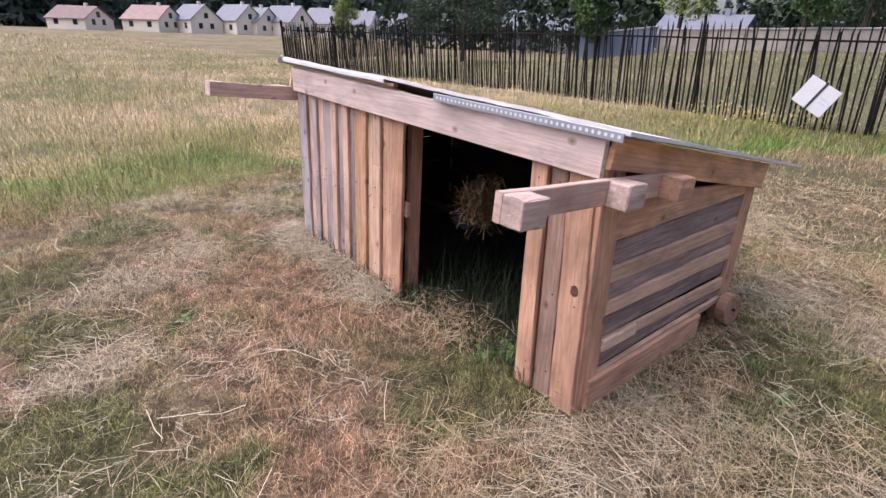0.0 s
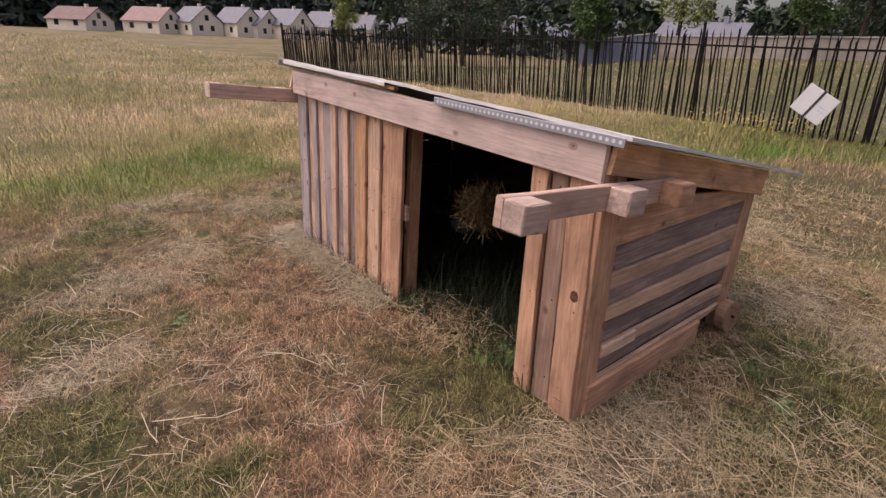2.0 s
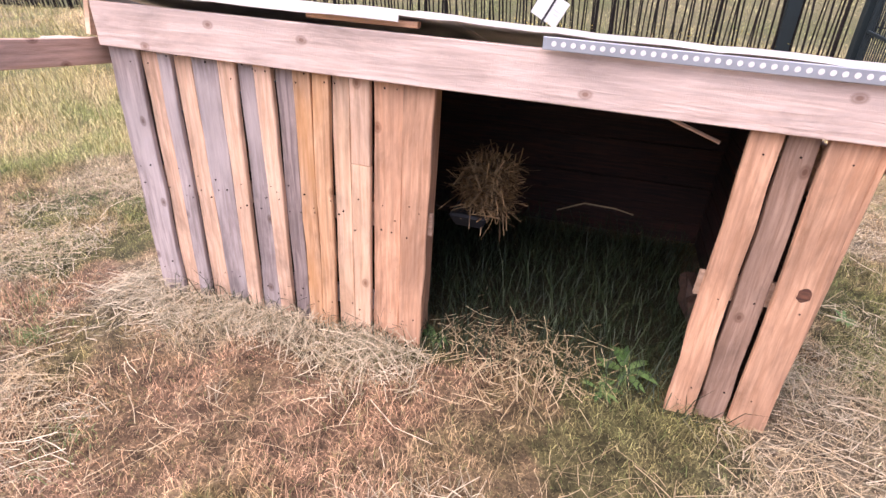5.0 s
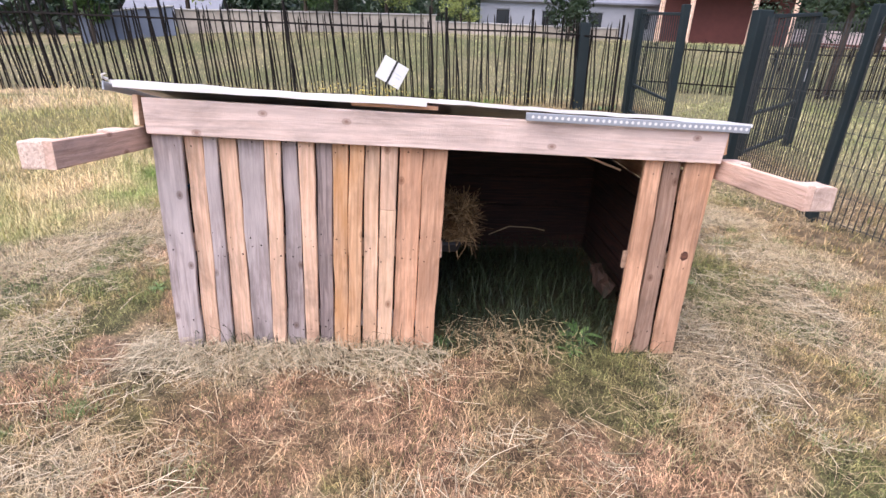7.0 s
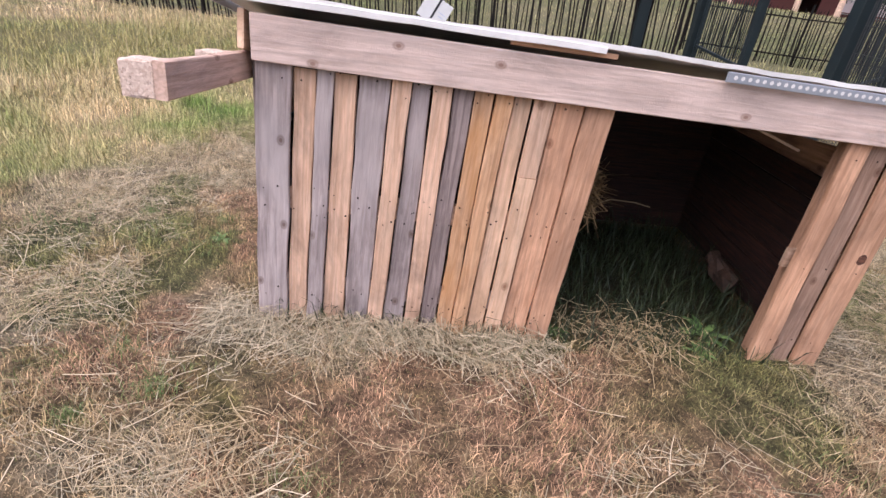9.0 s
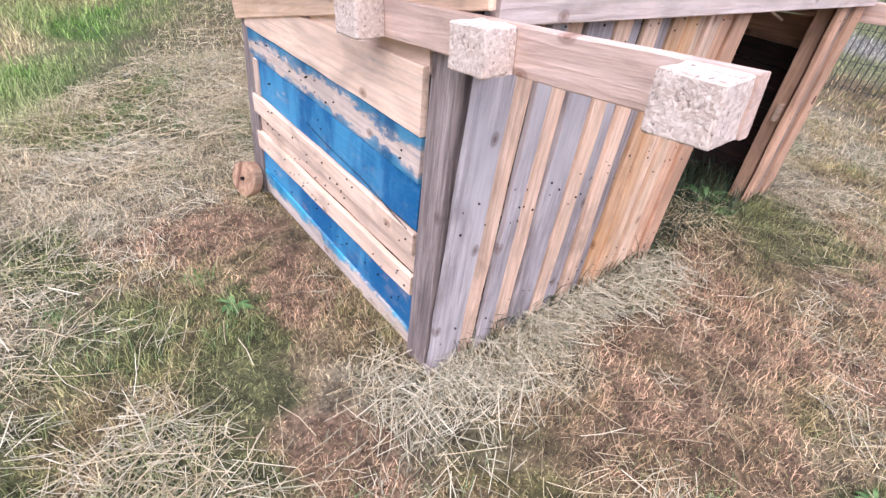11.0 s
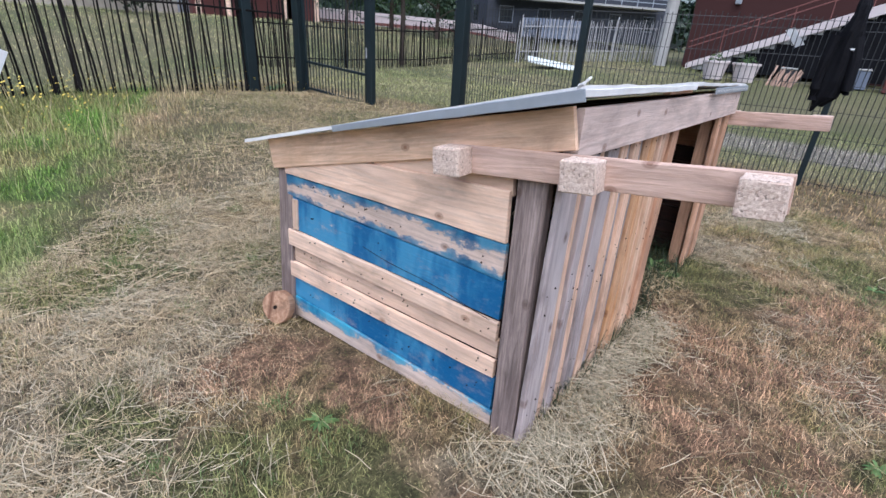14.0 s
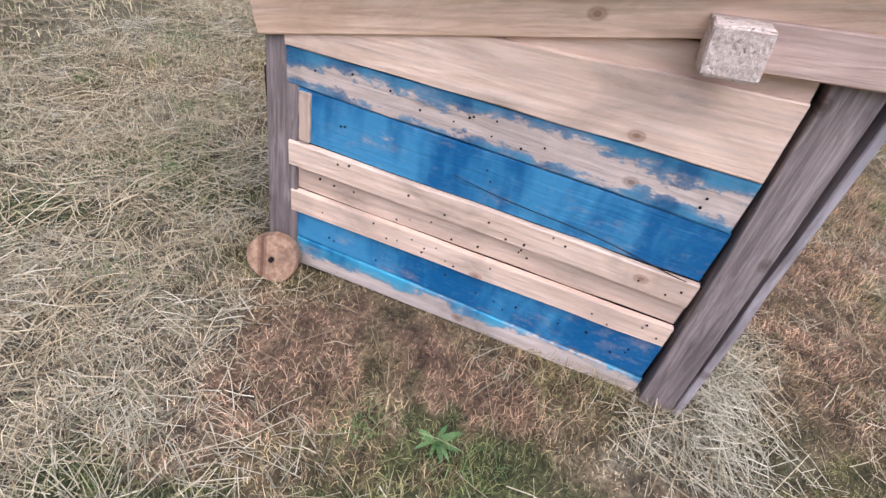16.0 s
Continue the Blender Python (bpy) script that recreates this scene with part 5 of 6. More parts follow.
bmesh.ops.solidify(bm, geom=bm.faces[:], thickness=0.003)
part("mask_cloth", bm, M_WHITE, mask)
for s in (-1, 1):
    bm = bmesh.new()
    tube(bm, [(-0.02, s * 0.05 - 0.02, 0.06), (-0.03, s * 0.10, 0.0 + 0.04 * s), (-0.02, s * 0.05, -0.08)], 0.0022, 5)
    part("ear_loop", bm, M_WHITE, mask)


# ---- trees and buildings beyond ----
def polar(eye, az, dist):
    return eye[0] + dist * math.sin(radians(az)), eye[1] + dist * math.cos(radians(az))


E0, E7, E13 = (3.58, -1.56), (1.17, -2.26), (-1.35, -0.65)
M_BARK = plain("dark_bark", (0.07, 0.055, 0.045), 0.9, 0.0, 0.4, 6.0, 0.6)
M_LEAF = {
    "dark": leaf("dark_foliage", (0.012, 0.028, 0.012), (0.035, 0.065, 0.025)),
    "mid": leaf("green_foliage", (0.03, 0.075, 0.015), (0.09, 0.16, 0.04)),
    "light": leaf("yellow_green_foliage", (0.11, 0.16, 0.03), (0.34, 0.38, 0.11)),
    "blue": leaf("bluish_conifer_foliage", (0.018, 0.034, 0.028), (0.045, 0.07, 0.055)),
}


def crown_mesh(bm_pts, size, n, seed):
    g = np.random.default_rng(seed)
    c = np.array([p[:3] for p in bm_pts])
    rad = np.array([p[3] for p in bm_pts])
    k = g.integers(0, len(c), n)
    v = g.normal(0, 1, (n, 3))
    v /= np.linalg.norm(v, axis=1)[:, None]
    P = c[k] + v * (rad[k] * g.uniform(0.45, 1.08, n))[:, None]
    u = g.normal(0, 1, (n, 3))
    u /= np.linalg.norm(u, axis=1)[:, None]
    w = np.cross(u, g.normal(0, 1, (n, 3)))
    w /= np.linalg.norm(w, axis=1)[:, None]
    s = size * g.uniform(0.5, 1.3, n)[:, None]
    V = np.stack([P - u * s, P + w * s * 0.45, P + u * s, P - w * s * 0.45], 1).reshape(-1, 3)
    return V, n


def tree(x, y, h, spread_, kind, seed, trunk=0.3, leaf_size=0.10, n=2600, label="", conifer=False):
    r_ = random.Random(seed)
    t = thing("tree", label or "leafy tree beyond the fence", "tree", "trees beyond the fence", (x, y, gz(x, y)))
    bm = bmesh.new()
    tr = max(0.05, h * 0.022)
    tube(bm, [(0, 0, -0.1), (0.03, 0, h * 0.3), (0.0, 0.05, h * 0.65), (0, 0, h * 0.9)], tr, 8, tr * 0.25)
    part("trunk", bm, M_BARK, t)
    pts = []
    bm = bmesh.new()
    for i in range(9 if not conifer else 16):
        z0 = h * (trunk + (0.9 - trunk) * (i + 0.5) / (9 if not conifer else 16))
        a_ = i * 2.4 + r_.uniform(-0.4, 0.4)
        k = (z0 / h - trunk) / (1 - trunk)
        ln = spread_ * (r_.uniform(0.5, 0.8) * (1 - 0.75 * abs(k - 0.4)) if not conifer else (1 - 0.88 * k) * r_.uniform(0.75, 1.0))
        e = (math.cos(a_) * ln, math.sin(a_) * ln, z0 + (ln * 0.45 if not conifer else -ln * 0.1))
        tube(bm, [(0, 0, z0), (e[0] * 0.5, e[1] * 0.5, (z0 + e[2]) / 2 + 0.1 * ln), e], tr * 0.4, 5, tr * 0.1)
        pts.append((*e, spread_ * r_.uniform(0.28, 0.45)))
        pts.append((e[0] * 0.45, e[1] * 0.45, z0 + 0.25 * ln, spread_ * r_.uniform(0.28, 0.42)))
    pts.append((0, 0, h * 0.93, spread_ * 0.22))
    part("limbs", bm, M_BARK, t)
    V, m_ = crown_mesh(pts, leaf_size, n, seed)
    c_ = new("crown", quick_mesh("crown", V, np.arange(4 * m_), np.arange(m_) * 4, np.full(m_, 4), M_LEAF[kind]))
    c_.parent = t
    tagged(c_, kind="stuff")
    return t


for az, d_, h, s, kind, con in [(-48.6, 34, 7.2, 3.0, "dark", False), (-36.0, 24, 3.6, 1.0, "mid", False), (-27.6, 27, 5.4, 2.0, "light", False), (-17.6, 24, 4.4, 1.3, "mid", False), (-13.4, 30, 6.4, 1.7, "dark", False), (-9.0, 26, 5.0, 2.2, "light", False),
                                (-61.0, 48, 5.2, 1.3, "light", False), (-45.0, 60, 9, 3.5, "dark", False), (-53, 45, 5, 2.4, "dark", False)]:
    tree(*polar(E0, az, d_), h, s, kind, int(az * 10) % 997, 0.22, 0.085, 5200, "leafy tree beyond the paling fence")
for az, d_, h, s, kind in [(-8.5, 33, 3.6, 1.9, "dark"), (-3.0, 34, 4.4, 1.4, "dark"), (15.2, 25, 3.2, 1.35, "dark"), (4.0, 45, 6.0, 2.2, "light"), (1.0, 55, 8, 3.0, "dark"), (20, 55, 9, 3.5, "dark"), (36, 30, 5.5, 3.0, "dark"), (41, 32, 6.5, 3.4, "mid"), (10, 60, 10, 4, "dark"),
                           (45.5, 30, 6.0, 3.0, "dark")]:
    tree(*polar(E7, az, d_), h, s, kind, int(az * 10) % 997 + 3, 0.12, 0.095, 4800, "bushy dark tree in the gardens beyond")
tree(*polar(E13, 47.3, 19.5), 5.2, 2.0, "dark", 77, 0.42, 0.11, 3200, "dark garden tree with a bare trunk behind the gate")


def wall_with_openings(bm, L, H, T, holes_):
    """A wall along x from 0 to L, thickness along y, with rectangular holes (x0, x1, z0, z1)."""
    xs = sorted({0, L, *[v for h_ in holes_ for v in h_[:2]]})
    zs = sorted({0, H, *[v for h_ in holes_ for v in h_[2:]]})
    for x0, x1 in zip(xs, xs[1:]):
        for z0, z1 in zip(zs, zs[1:]):
            cx, cz = (x0 + x1) / 2, (z0 + z1) / 2
            if not any(h_[0] < cx < h_[1] and h_[2] < cz < h_[3] for h_ in holes_):
                box(bm, (x0, 0, z0), (x1, T, z1))
    bmesh.ops.remove_doubles(bm, verts=bm.verts[:], dist=0.001)


M_GLASS, nt, b = mat("dark_window_glass", 0.08)
b.inputs["Base Color"].default_value = (0.03, 0.035, 0.04, 1)
M_RENDER = plain("cream_render", (0.86, 0.77, 0.64), 0.9, 0.0, 0.08, 2.0)
# white toned down to grey: the shade on it is in the base colour
M_WHITER = plain("shaded_white_render", (0.29, 0.305, 0.34), 0.85, 0.0, 0.08, 2.0)
M_SLATE = plain("grey_slate_roof", (0.15, 0.16, 0.19), 0.6, 0.0, 0.2, 5.0, 0.4)
M_TILE = plain("brown_tile_roof", (0.20, 0.135, 0.12), 0.75, 0.0, 0.25, 5.0, 0.4)
M_REDTILE = plain("pinkish_tile_roof", (0.30, 0.20, 0.18), 0.75, 0.0, 0.25, 5.0, 0.4)
M_TIMBER = plain("dark_red_cladding", (0.12, 0.035, 0.028), 0.75, 0.0, 0.2, 3.0, 0.2)
M_PLINTH = plain("grey_concrete", (0.40, 0.39, 0.37), 0.85, 0.0, 0.2, 3.0, 0.3)


def house(x, y, turn, L, Wd, wall_h, ridge, wall_m, roof_m, label, group="distant houses", windows=2):
    """A gabled house; its long side runs along its own x, gables at both ends."""
    t = thing("house", label, "house", group, (x, y, gz(x, y)))
    t.rotation_euler.z = radians(turn)
    xs = [L * (i + 0.5) / windows for i in range(windows)]
    holes_ = [(c_ - 0.6, c_ + 0.6, 0.9, 2.1) for c_ in xs]
    bm = bmesh.new()
    wall_with_openings(bm, L, wall_h, 0.25, holes_)
    part("front_wall", bm, wall_m, t)
    for c_ in xs:
        w_ = part("window", boxed((c_ - 0.6, 0.08, 0.9), (c_ + 0.6, 0.13, 2.1)), M_WHITER, t)
        part("pane", boxed((c_ - 0.52, 0.07, 0.98), (c_ + 0.52, 0.079, 2.02)), M_GLASS, w_)
    part("rear_wall", boxed((0, Wd - 0.25, 0), (L, Wd, wall_h)), wall_m, t)
    for x0 in (0.0, L - 0.25):
        bm = bmesh.new()
        pr = [(0.25, 0), (Wd - 0.25, 0), (Wd - 0.25, wall_h), (Wd / 2, ridge), (0.25, wall_h)]
        v0 = [bm.verts.new((x0, p, z)) for p, z in pr]
        v1 = [bm.verts.new((x0 + 0.25, p, z)) for p, z in pr]
        bm.faces.new(v0)
        bm.faces.new(v1[::-1])
        for j in range(5):
            bm.faces.new((v0[j], v1[j], v1[(j + 1) % 5], v0[(j + 1) % 5]))
        bmesh.ops.recalc_face_normals(bm, faces=bm.faces)
        g_ = part("gable_wall", bm, wall_m, t)
        xo = x0 - 0.02 if x0 == 0 else x0 + 0.25
        for yy, zz in ((Wd * 0.3, 1.0), (Wd * 0.65, 1.0), (Wd * 0.5, wall_h + 0.3)):
            part("gable_window", boxed((xo, yy - 0.45, zz), (xo + 0.02, yy + 0.45, zz + 1.1)), M_GLASS, g_)
    ov = 0.3
    for s in (0, 1):
        bm = bmesh.new()
        ye, yr = (-ov, Wd / 2) if s == 0 else (Wd + ov, Wd / 2)
        ze = wall_h - (ridge - wall_h) * ov / (Wd / 2)
        lo = [(-ov, ye, ze), (L + ov, ye, ze), (L + ov, yr, ridge), (-ov, yr, ridge)]
        a_ = [bm.verts.new((p[0], p[1], p[2] + 0.02)) for p in lo]
        c_ = [bm.verts.new((p[0], p[1], p[2] + 0.16)) for p in lo]
        bm.faces.new(a_[::-1])
        bm.faces.new(c_)
        for j in range(4):
            bm.faces.new((a_[j], a_[(j + 1) % 4], c_[(j + 1) % 4], c_[j]))
        bmesh.ops.recalc_face_normals(bm, faces=bm.faces)
        part("roof_slope", bm, roof_m, t)
    part("chimney", boxed((L * 0.7, Wd / 2 - 0.3, ridge - 0.5), (L * 0.7 + 0.5, Wd / 2 + 0.3, ridge + 0.7)), wall_m, t)
    return t


# row of houses across the field
for az, w_, top, roof_m, wall_m, turn in [(-86.4, 9.0, 4.4, M_TILE, M_RENDER, 40), (-80.9, 9.5, 5.2, M_REDTILE, M_RENDER, 35), (-77.0, 8.5, 5.8, M_SLATE, M_RENDER, 14), (-73.4, 9.0, 6.2, M_SLATE, M_RENDER, 16),
                                          (-71.6, 8.0, 5.8, M_SLATE, M_RENDER, 20), (-69.0, 10.0, 6.5, M_SLATE, M_RENDER, 18), (-65.2, 9.0, 6.4, M_SLATE, M_RENDER, 20), (-61.8, 9.0, 6.2, M_SLATE, M_RENDER, 35), (-58.5, 9.0, 6.0, M_SLATE, M_WHITER, 40), (-54.5, 10, 6.2, M_SLATE, M_WHITER, 35)]:
    hx, hy = polar(E0, az, 138)
    house(hx, hy, turn, w_, 7.5, top * 0.48, top, wall_m, roof_m, "cream gabled house with a pitched roof across the field" if roof_m is M_SLATE else "low house with a reddish tiled roof across the field")

# long pale barn and garden wall beyond the paling fence
barn_x, barn_y = polar(E0, -45.5, 74)
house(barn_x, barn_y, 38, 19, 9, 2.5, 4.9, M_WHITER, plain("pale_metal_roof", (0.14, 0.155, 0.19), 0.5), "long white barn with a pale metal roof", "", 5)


def garden_wall(a, b, h0, h1, thick, material, label, z=0.0):
    t = thing("garden_wall", label, "wall", at=(*a, gz(*a) - 0.3))
    d = Vector((b[0] - a[0], b[1] - a[1], 0))
    L = d.length
    bm = bmesh.new()
    n = 10
    vs = []
    for i in range(n + 1):
        k = i / n
        zz = gz(a[0] + d.x * k, a[1] + d.y * k) - gz(*a)
        vs.append([bm.verts.new((k * L, yy, z_)) for yy, z_ in ((0, zz), (thick, zz), (thick, zz + h0 + (h1 - h0) * k + 0.3), (0, zz + h0 + (h1 - h0) * k + 0.3))])
    for p, q_ in zip(vs, vs[1:]):
        for j in range(4):
            bm.faces.new((p[j], p[(j + 1) % 4], q_[(j + 1) % 4], q_[j]))
    bm.faces.new(vs[0][::-1])
    bm.faces.new(vs[-1])
    bmesh.ops.recalc_face_normals(bm, faces=bm.faces)
    o = part("wall_body", bm, material, t)
    o.rotation_euler.z = math.atan2(d.y, d.x)
    bm = boxed((-0.05, -0.04, h0 + 0.3), (L + 0.05, thick + 0.04, h0 + 0.36), 0.01)
    for v in bm.verts:
        v.co.z += (h1 - h0) * max(0, min(1, v.co.x / L)) + (gz(*b) - gz(*a)) * max(0, min(1, v.co.x / L))
    o = part("coping", bm, M_PLINTH, t)
    o.rotation_euler.z = math.atan2(d.y, d.x)
    return t


M_BLOCK = plain("blue_grey_block_wall", (0.17, 0.195, 0.25), 0.85, 0.0, 0.15, 1.5, 0.2)
M_STONE = plain("pale_rubble_stone", (0.42, 0.37, 0.31), 0.9, 0.0, 0.35, 4.0, 0.7)
garden_wall(polar(E7, -31, 24), polar(E7, -23.6, 23.5), 1.0, 1.0, 0.25, M_BLOCK, "bluish grey rendered garden wall behind the fence")
garden_wall(polar(E7, -23.4, 23.8), polar(E7, 1.5, 25.5), 0.85, 0.75, 0.35, M_STONE, "pale rubble stone garden wall behind the paling fence")
garden_wall(polar(E7, 1.5, 27), polar(E7, 20, 28), 0.5, 0.5, 0.35, M_STONE, "low pale stone garden wall across the lawn")
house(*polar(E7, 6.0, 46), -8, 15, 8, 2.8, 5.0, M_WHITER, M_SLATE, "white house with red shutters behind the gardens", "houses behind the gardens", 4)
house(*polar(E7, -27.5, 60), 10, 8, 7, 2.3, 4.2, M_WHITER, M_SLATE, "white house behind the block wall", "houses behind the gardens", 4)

# pale sloping ramp wall by the road, seen through the gate
M_PINKW = plain("pinkish_white_wall", (0.66, 0.58, 0.57), 0.85, 0.0, 0.1, 2.0)
garden_wall(polar(E13, 34, 58), polar(E13, 59, 38), 1.7, 0.55, 0.3, M_PINKW, "long pinkish white ramp wall beside the road")
M_KERB = plain("dark_red_brick_band", (0.20, 0.09, 0.08), 0.85)
garden_wall(polar(E13, 34, 57), polar(E13, 59, 37.4), 0.6, 0.1, 0.2, M_KERB, "low dark red brick kerb below the ramp wall")

# timber pavilion with pale columns
px_, py_ = polar(E7, 29.2, 40)
pav = thing("pavilion", "dark red timber building with pale porch columns", "building", at=(px_, py_, gz(px_, py_)))
pav.rotation_euler.z = radians(-25)
pav.scale = (1.3, 1.3, 1.3)
bm = bmesh.new()
wall_with_openings(bm, 6.5, 3.2, 0.25, [(4.6, 5.6, 0, 2.1)])
part("front_wall", bm, M_TIMBER, pav).location = (-3.2, 2.0, 0)
part("side_wall", boxed((-3.2, 2.25, 0), (-2.95, 7, 3.2)), M_TIMBER, pav)
part("side_wall", boxed((3.05, 2.25, 0), (3.3, 7, 3.2)), M_TIMBER, pav)
part("rear_wall", boxed((-2.95, 6.75, 0), (3.05, 7, 3.2)), M_TIMBER, pav)
part("roof_slope", boxed((-3.8, -0.5, 3.2), (3.9, 7.4, 3.45), 0.03), M_TILE, pav)
for x in (-3.0, -1.6, 1.2, 2.9):
    bm = bmesh.new()
    tube(bm, [(x, 0, 0), (x, 0, 3.2)], 0.13, 10, 0.11)
    part("column", bm, M_PALE, pav)

# white house with balcony rail, behind the silvery fence
hx, hy = polar(E13, 56, 42)
# dark copy of the white render: the house's shade is put into the colour
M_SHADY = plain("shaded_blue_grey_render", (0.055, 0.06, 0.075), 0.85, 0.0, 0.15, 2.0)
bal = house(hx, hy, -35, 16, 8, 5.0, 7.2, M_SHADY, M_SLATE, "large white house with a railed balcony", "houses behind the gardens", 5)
plank("balcony_floor", (0.5, -0.7, 2.6), (15, -0.7, 2.6), (0, 1, 0), 1.3, 0.15, M_PLINTH, bal)
for z in (3.0, 3.3, 3.6):
    plank("balcony_rail", (0.5, -1.3, z), (15, -1.3, z), (0, 0, 1), 0.06, 0.05, M_ZINC, bal, seg=1)
for k in range(11):
    plank("balcony_post", (0.5 + 1.45 * k, -1.3, 2.6), (0.5 + 1.45 * k, -1.3, 3.65), (1, 0, 0), 0.06, 0.05, M_ZINC, bal, seg=1)
part("parked_panel", boxed((2, -2.4, 0.0), (7, -2.2, 1.3)), M_BLOCK, bal)

# utility pole
ux, uy = polar(E13, 73.6, 23.0)
pole = thing("utility_pole", "leaning grey concrete utility pole beside the house", "pole", at=(ux, uy, gz(ux, uy)))
bm = bmesh.new()
tube(bm, [(0, 0, -0.2), (0.0, -0.1, 3), (0.0, -0.22, 7.5)], 0.24, 12, 0.19)
part("shaft", bm, M_PLINTH, pole)

# red brick house with an outside stair
rx_, ry_ = 21.6, 5.2
M_BRICK, nt, b = mat("dark_red_brick", 0.85)
tc = nt.nodes.new("ShaderNodeTexCoord")
mp = nt.nodes.new("ShaderNodeMapping")
mp.inputs["Rotation"].default_value = (radians(90), 0, radians(90))
nt.links.new(tc.outputs["Object"], mp.inputs[0])
bt = nd(nt, "ShaderNodeTexBrick", Scale=2.4)
bt.inputs["Color1"].default_value = (0.22, 0.042, 0.032, 1)
bt.inputs["Color2"].default_value = (0.16, 0.028, 0.022, 1)
bt.inputs["Mortar"].default_value = (0.06, 0.028, 0.026, 1)
bt.inputs["Mortar Size"].default_value = 0.012
nt.links.new(mp.outputs[0], bt.inputs["Vector"])
nt.links.new(bt.outputs["Color"], b.inputs["Base Color"])
b.inputs["Specular IOR Level"].default_value = 0.1
bump(nt, b, bt.outputs["Fac"], 0.3, 0.01)
red = thing("brick_house", "dark red brick house with an outside concrete stair", "house", at=(rx_, ry_, gz(rx_, ry_)))
part("wall", boxed((0, -13.5, -0.3), (0.3, 0, 6.2)), M_BRICK, red)
part("wall", boxed((0.3, -0.3, -0.3), (9, 0, 6.2)), M_BRICK, red)
part("roof_slope", boxed((-0.4, -14, 6.2), (9.3, 0.4, 6.45), 0.03), M_TILE, red)
part("door", boxed((-0.03, -7.2, 2.75), (0.0, -6.2, 4.8)), M_WHITER, red)
# stair rising along the wall, away from the corner
for k in range(14):
    part("stair_step", boxed((-1.15, -0.65 - 0.42 * (k + 1), 0.17 * k), (-0.02, -0.65 - 0.42 * k, 0.17 * (k + 1))), M_PLINTH, red)
bm = bmesh.new()
pr = [(-0.45, 0.0), (-0.45, 0.20), (-6.55, 2.62), (-6.55, 2.28)]
v0 = [bm.verts.new((-1.27, p, z)) for p, z in pr]
v1 = [bm.verts.new((-1.15, p, z)) for p, z in pr]
bm.faces.new(v0)
bm.faces.new(v1[::-1])
for j in range(4):
    bm.faces.new((v0[j], v1[j], v1[(j + 1) % 4], v0[(j + 1) % 4]))
bmesh.ops.recalc_face_normals(bm, faces=bm.faces)
part("stair_string", bm, M_PINKW, red, "pale concrete stair side")
for off in (0.75, 0.95):
    bm = bmesh.new()
    tube(bm, [(-1.2, -0.4, off), (-1.2, -6.5, off + 2.42)], 0.022, 6)
    part("hand_rail", bm, M_KERB, red)
for k in range(7):
    bm = bmesh.new()
    yy = -0.5 - k
    tube(bm, [(-1.2, yy, 0.1 + 0.397 * k), (-1.2, yy, 0.95 + 0.397 * k)], 0.016, 6)
    part("rail_post", bm, M_KERB, red)
# flat dark panel added to stand for the shade below the stair
bm = bmesh.new()
pr = [(-0.9, 0.0), (-6.5, 0.0), (-6.5, 2.25), (-0.9, 0.15)]
v0 = [bm.verts.new((-1.10, p, z)) for p, z in pr]
v1 = [bm.verts.new((-1.04, p, z)) for p, z in pr]
bm.faces.new(v0)
bm.faces.new(v1[::-1])
for j in range(4):
    bm.faces.new((v0[j], v1[j], v1[(j + 1) % 4], v0[(j + 1) % 4]))
bmesh.ops.recalc_face_normals(bm, faces=bm.faces)
part("stair_shade_panel", bm, M_CLOTH, red, "flat black panel standing for the shade below the stair")
part("landing", boxed((-1.25, -9.5, 2.35), (-0.02, -6.55, 2.55)), M_PLINTH, red)
part("lamp_bracket", boxed((-0.18, -1.6, 2.3), (-0.02, -1.4, 2.45), 0.02), M_WHITER, red)


def flower_pot(x, y, s, seed):
    t = thing("planter", "large pale concrete planter with low plants", "planter", "planters by the stair", (x, y, gz(x, y)))
    bm = bmesh.new()
    pr_ = [(0.0, 0.0), (0.30, 0.0), (0.42, 0.55), (0.45, 0.55), (0.45, 0.62), (0.38, 0.62), (0.36, 0.5), (0.0, 0.5)]
    n_ = 18
    rings = [[bm.verts.new((r0 * s * math.cos(6.2832 * j / n_), r0 * s * math.sin(6.2832 * j / n_), z0 * s)) for j in range(n_)] for r0, z0 in pr_ if r0 > 0]
    for a_, c_ in zip(rings, rings[1:]):
        for j in range(n_):
            bm.faces.new((a_[j], a_[(j + 1) % n_], c_[(j + 1) % n_], c_[j]))
    bm.faces.new(rings[0][::-1])
    bm.faces.new(rings[-1])
    part("pot", bm, M_PINKW, t)
    V, m_ = crown_mesh([(0, 0, 0.62 * s, 0.28 * s)], 0.05, 160, seed)
    c_ = new("foliage", quick_mesh("foliage", V, np.arange(4 * m_), np.arange(m_) * 4, np.full(m_, 4), M_LEAF["mid"]))
    c_.parent = t
    return t


flower_pot(*polar(E13, 78.6, 20.2), 0.95, 1)
flower_pot(*polar(E13, 81.2, 20.2), 0.95, 2)
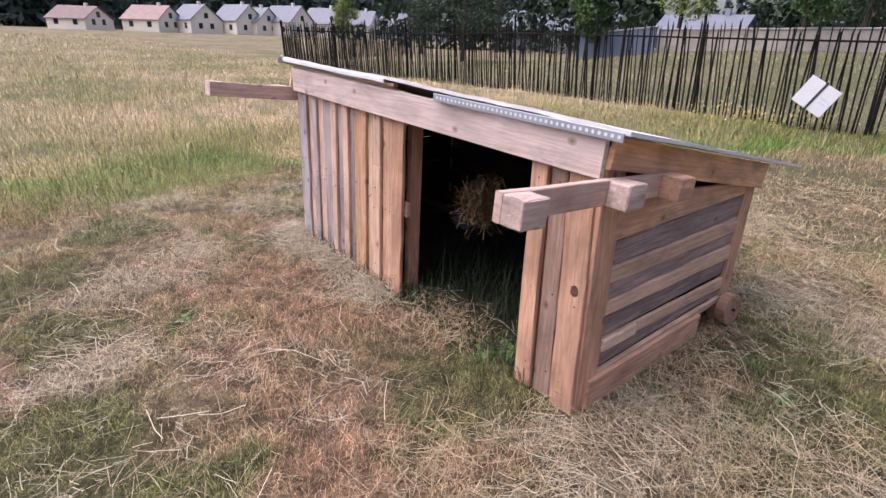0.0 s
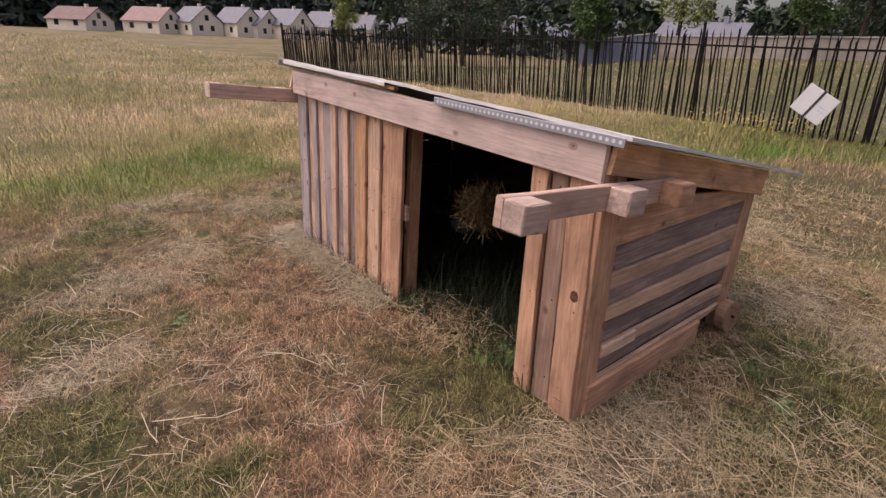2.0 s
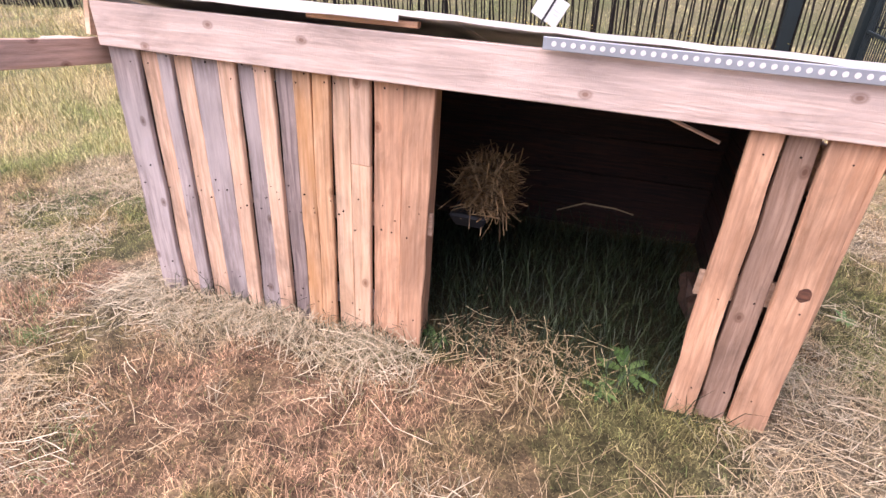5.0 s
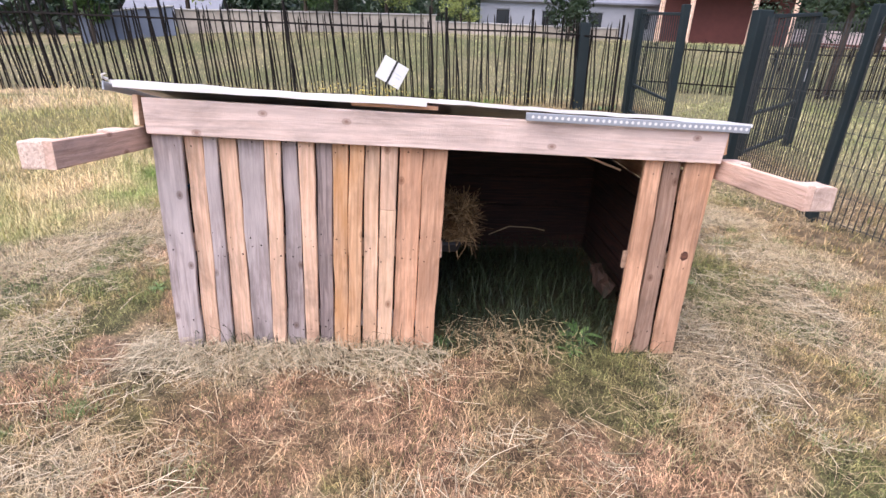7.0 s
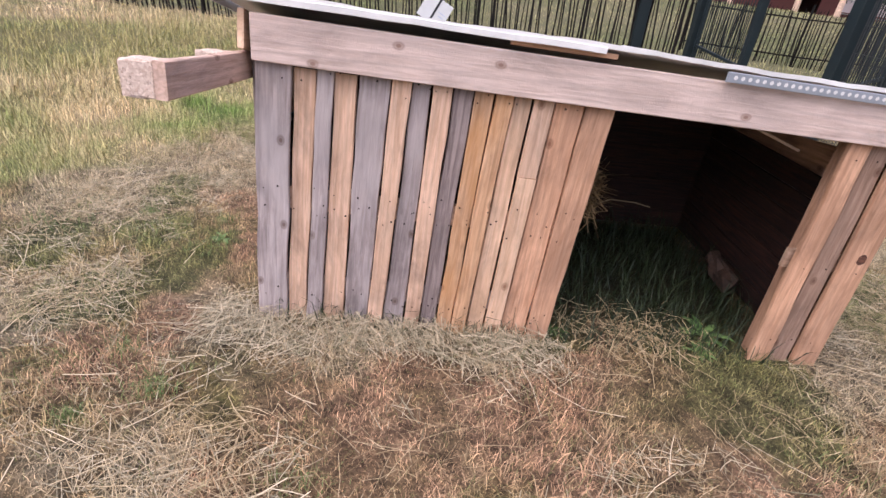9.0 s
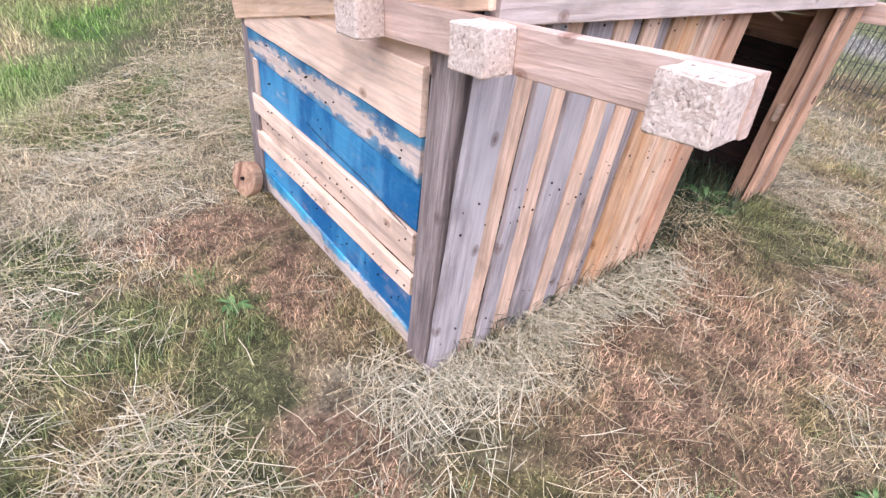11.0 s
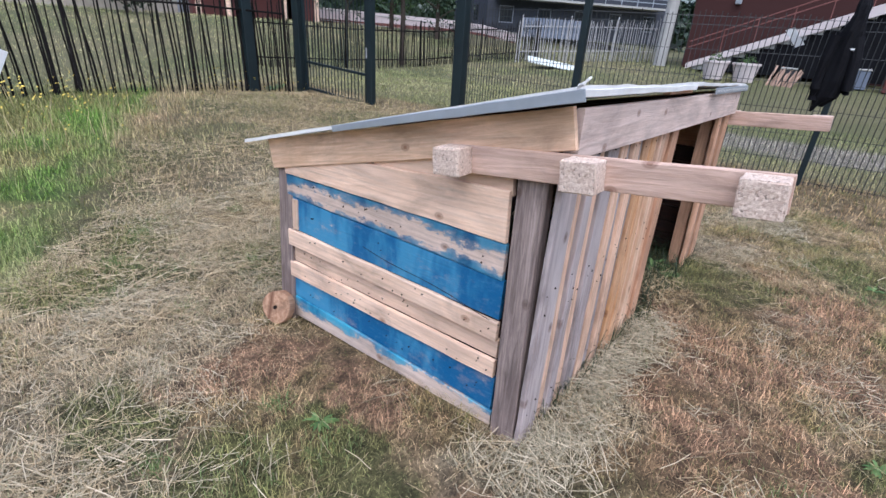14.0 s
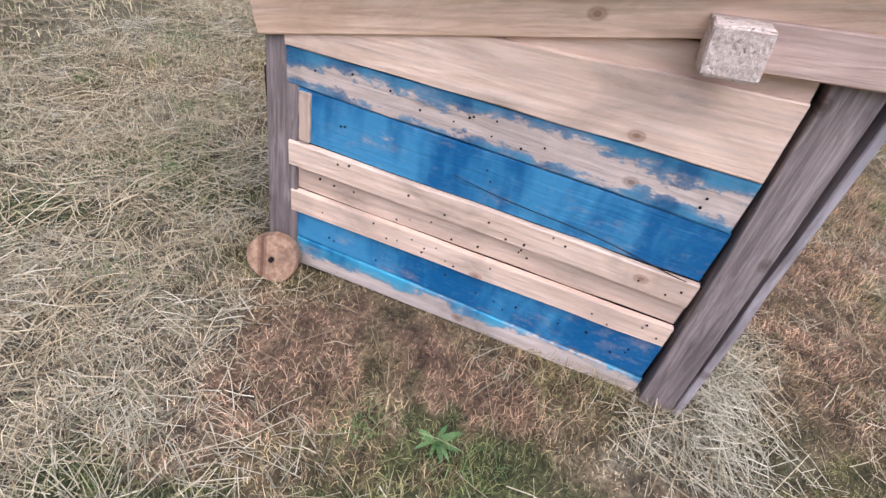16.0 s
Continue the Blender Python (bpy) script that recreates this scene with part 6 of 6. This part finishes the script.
# stacked planks and clutter below the stair
wx, wy = polar(E13, 84.2, 20.0)
stack = thing("plank_stack", "leaning stack of reddish wooden planks under the stair", "planks", at=(wx, wy, gz(wx, wy)))
stack.scale = (0.7, 0.62, 0.75)
for k in range(9):
    plank("stacked_plank", (random.uniform(-0.2, 0.1), 0.55 - 0.13 * k, 0.0), (random.uniform(0.2, 0.4), 0.25 - 0.13 * k + random.uniform(-0.1, 0.1), random.uniform(0.6, 0.85)), (0, 1, 0), 0.10, 0.03, M_RUSSET, stack, seg=1)
bx, by = polar(E13, 87.5, 20.5)
for k, (dx, dy, sx, sy, sz, m_) in enumerate([(0, 0, 0.5, 0.6, 0.8, M_PLINTH), (0.3, -0.8, 0.6, 0.5, 0.55, M_BLOCK), (-0.2, 1.0, 0.4, 0.4, 0.5, M_BLACK), (0.2, -1.8, 0.7, 0.7, 0.9, M_TIMBER)]):
    c_ = thing("crate", "dusty storage crate standing under the stair", "crate", "crates under the stair", (bx + dx, by + dy, gz(bx + dx, by + dy)))
    part("crate_body", boxed((-sx / 2, -sy / 2, 0), (sx / 2, sy / 2, sz), 0.02), m_, c_)
    part("crate_lid", boxed((-sx / 2 - 0.02, -sy / 2 - 0.02, sz + 0.002), (sx / 2 + 0.02, sy / 2 + 0.02, sz + 0.05), 0.01), M_PLINTH, c_)
# pale board lying on the lawn
lx, ly = 16.2, 8.2
lb = thing("board_on_lawn", "pale greenish white board lying on the lawn", "board", at=(lx, ly, gz(lx, ly) + 0.14))
o = part("sheet", boxed((-0.9, -0.35, 0), (0.9, 0.35, 0.03), 0.004), plain("pale_sheet", (0.62, 0.66, 0.62), 0.6), lb)
o.rotation_euler = (radians(14), radians(8), radians(-55))

# far woods round the field, dark behind the houses
g = np.random.default_rng(11)
pts = []
for k in range(1150):
    a_ = g.uniform(0, 2 * math.pi) if k < 500 else g.uniform(2.1, 3.5)
    d_ = g.uniform(165, 235)
    h = g.uniform(9, 19)
    x, y = d_ * math.cos(a_), d_ * math.sin(a_)
    for z in np.linspace(1.5, h, 5):
        pts.append((x, y, z, 3.6 * (1.15 - 0.75 * z / h)))
V, m_ = crown_mesh(pts, 1.7, 110000, 12)
woods = new("far_woods", quick_mesh("far_woods", V, np.arange(4 * m_), np.arange(m_) * 4, np.full(m_, 4), M_LEAF["blue"]))
tagged(woods, "dark bluish wood along the edge of the field", "woods", kind="stuff")
# hedge of mixed shrubs between the gardens
pts = []
for k in range(150):
    az = g.uniform(-62, 95)
    d_ = g.uniform(58, 75)
    x, y = 1 + d_ * math.sin(radians(az)), d_ * math.cos(radians(az))
    for z in (0.8, 2.2, 3.6, 5.0):
        pts.append((x, y, z + 0.5, 2.2 * (1.2 - z / 6.5)))
V, m_ = crown_mesh(pts, 0.55, 30000, 13)
hedge = new("garden_shrubs", quick_mesh("garden_shrubs", V, np.arange(4 * m_), np.arange(m_) * 4, np.full(m_, 4), M_LEAF["dark"]))
tagged(hedge, "dense dark garden shrubs behind the houses", "shrubs", kind="stuff")
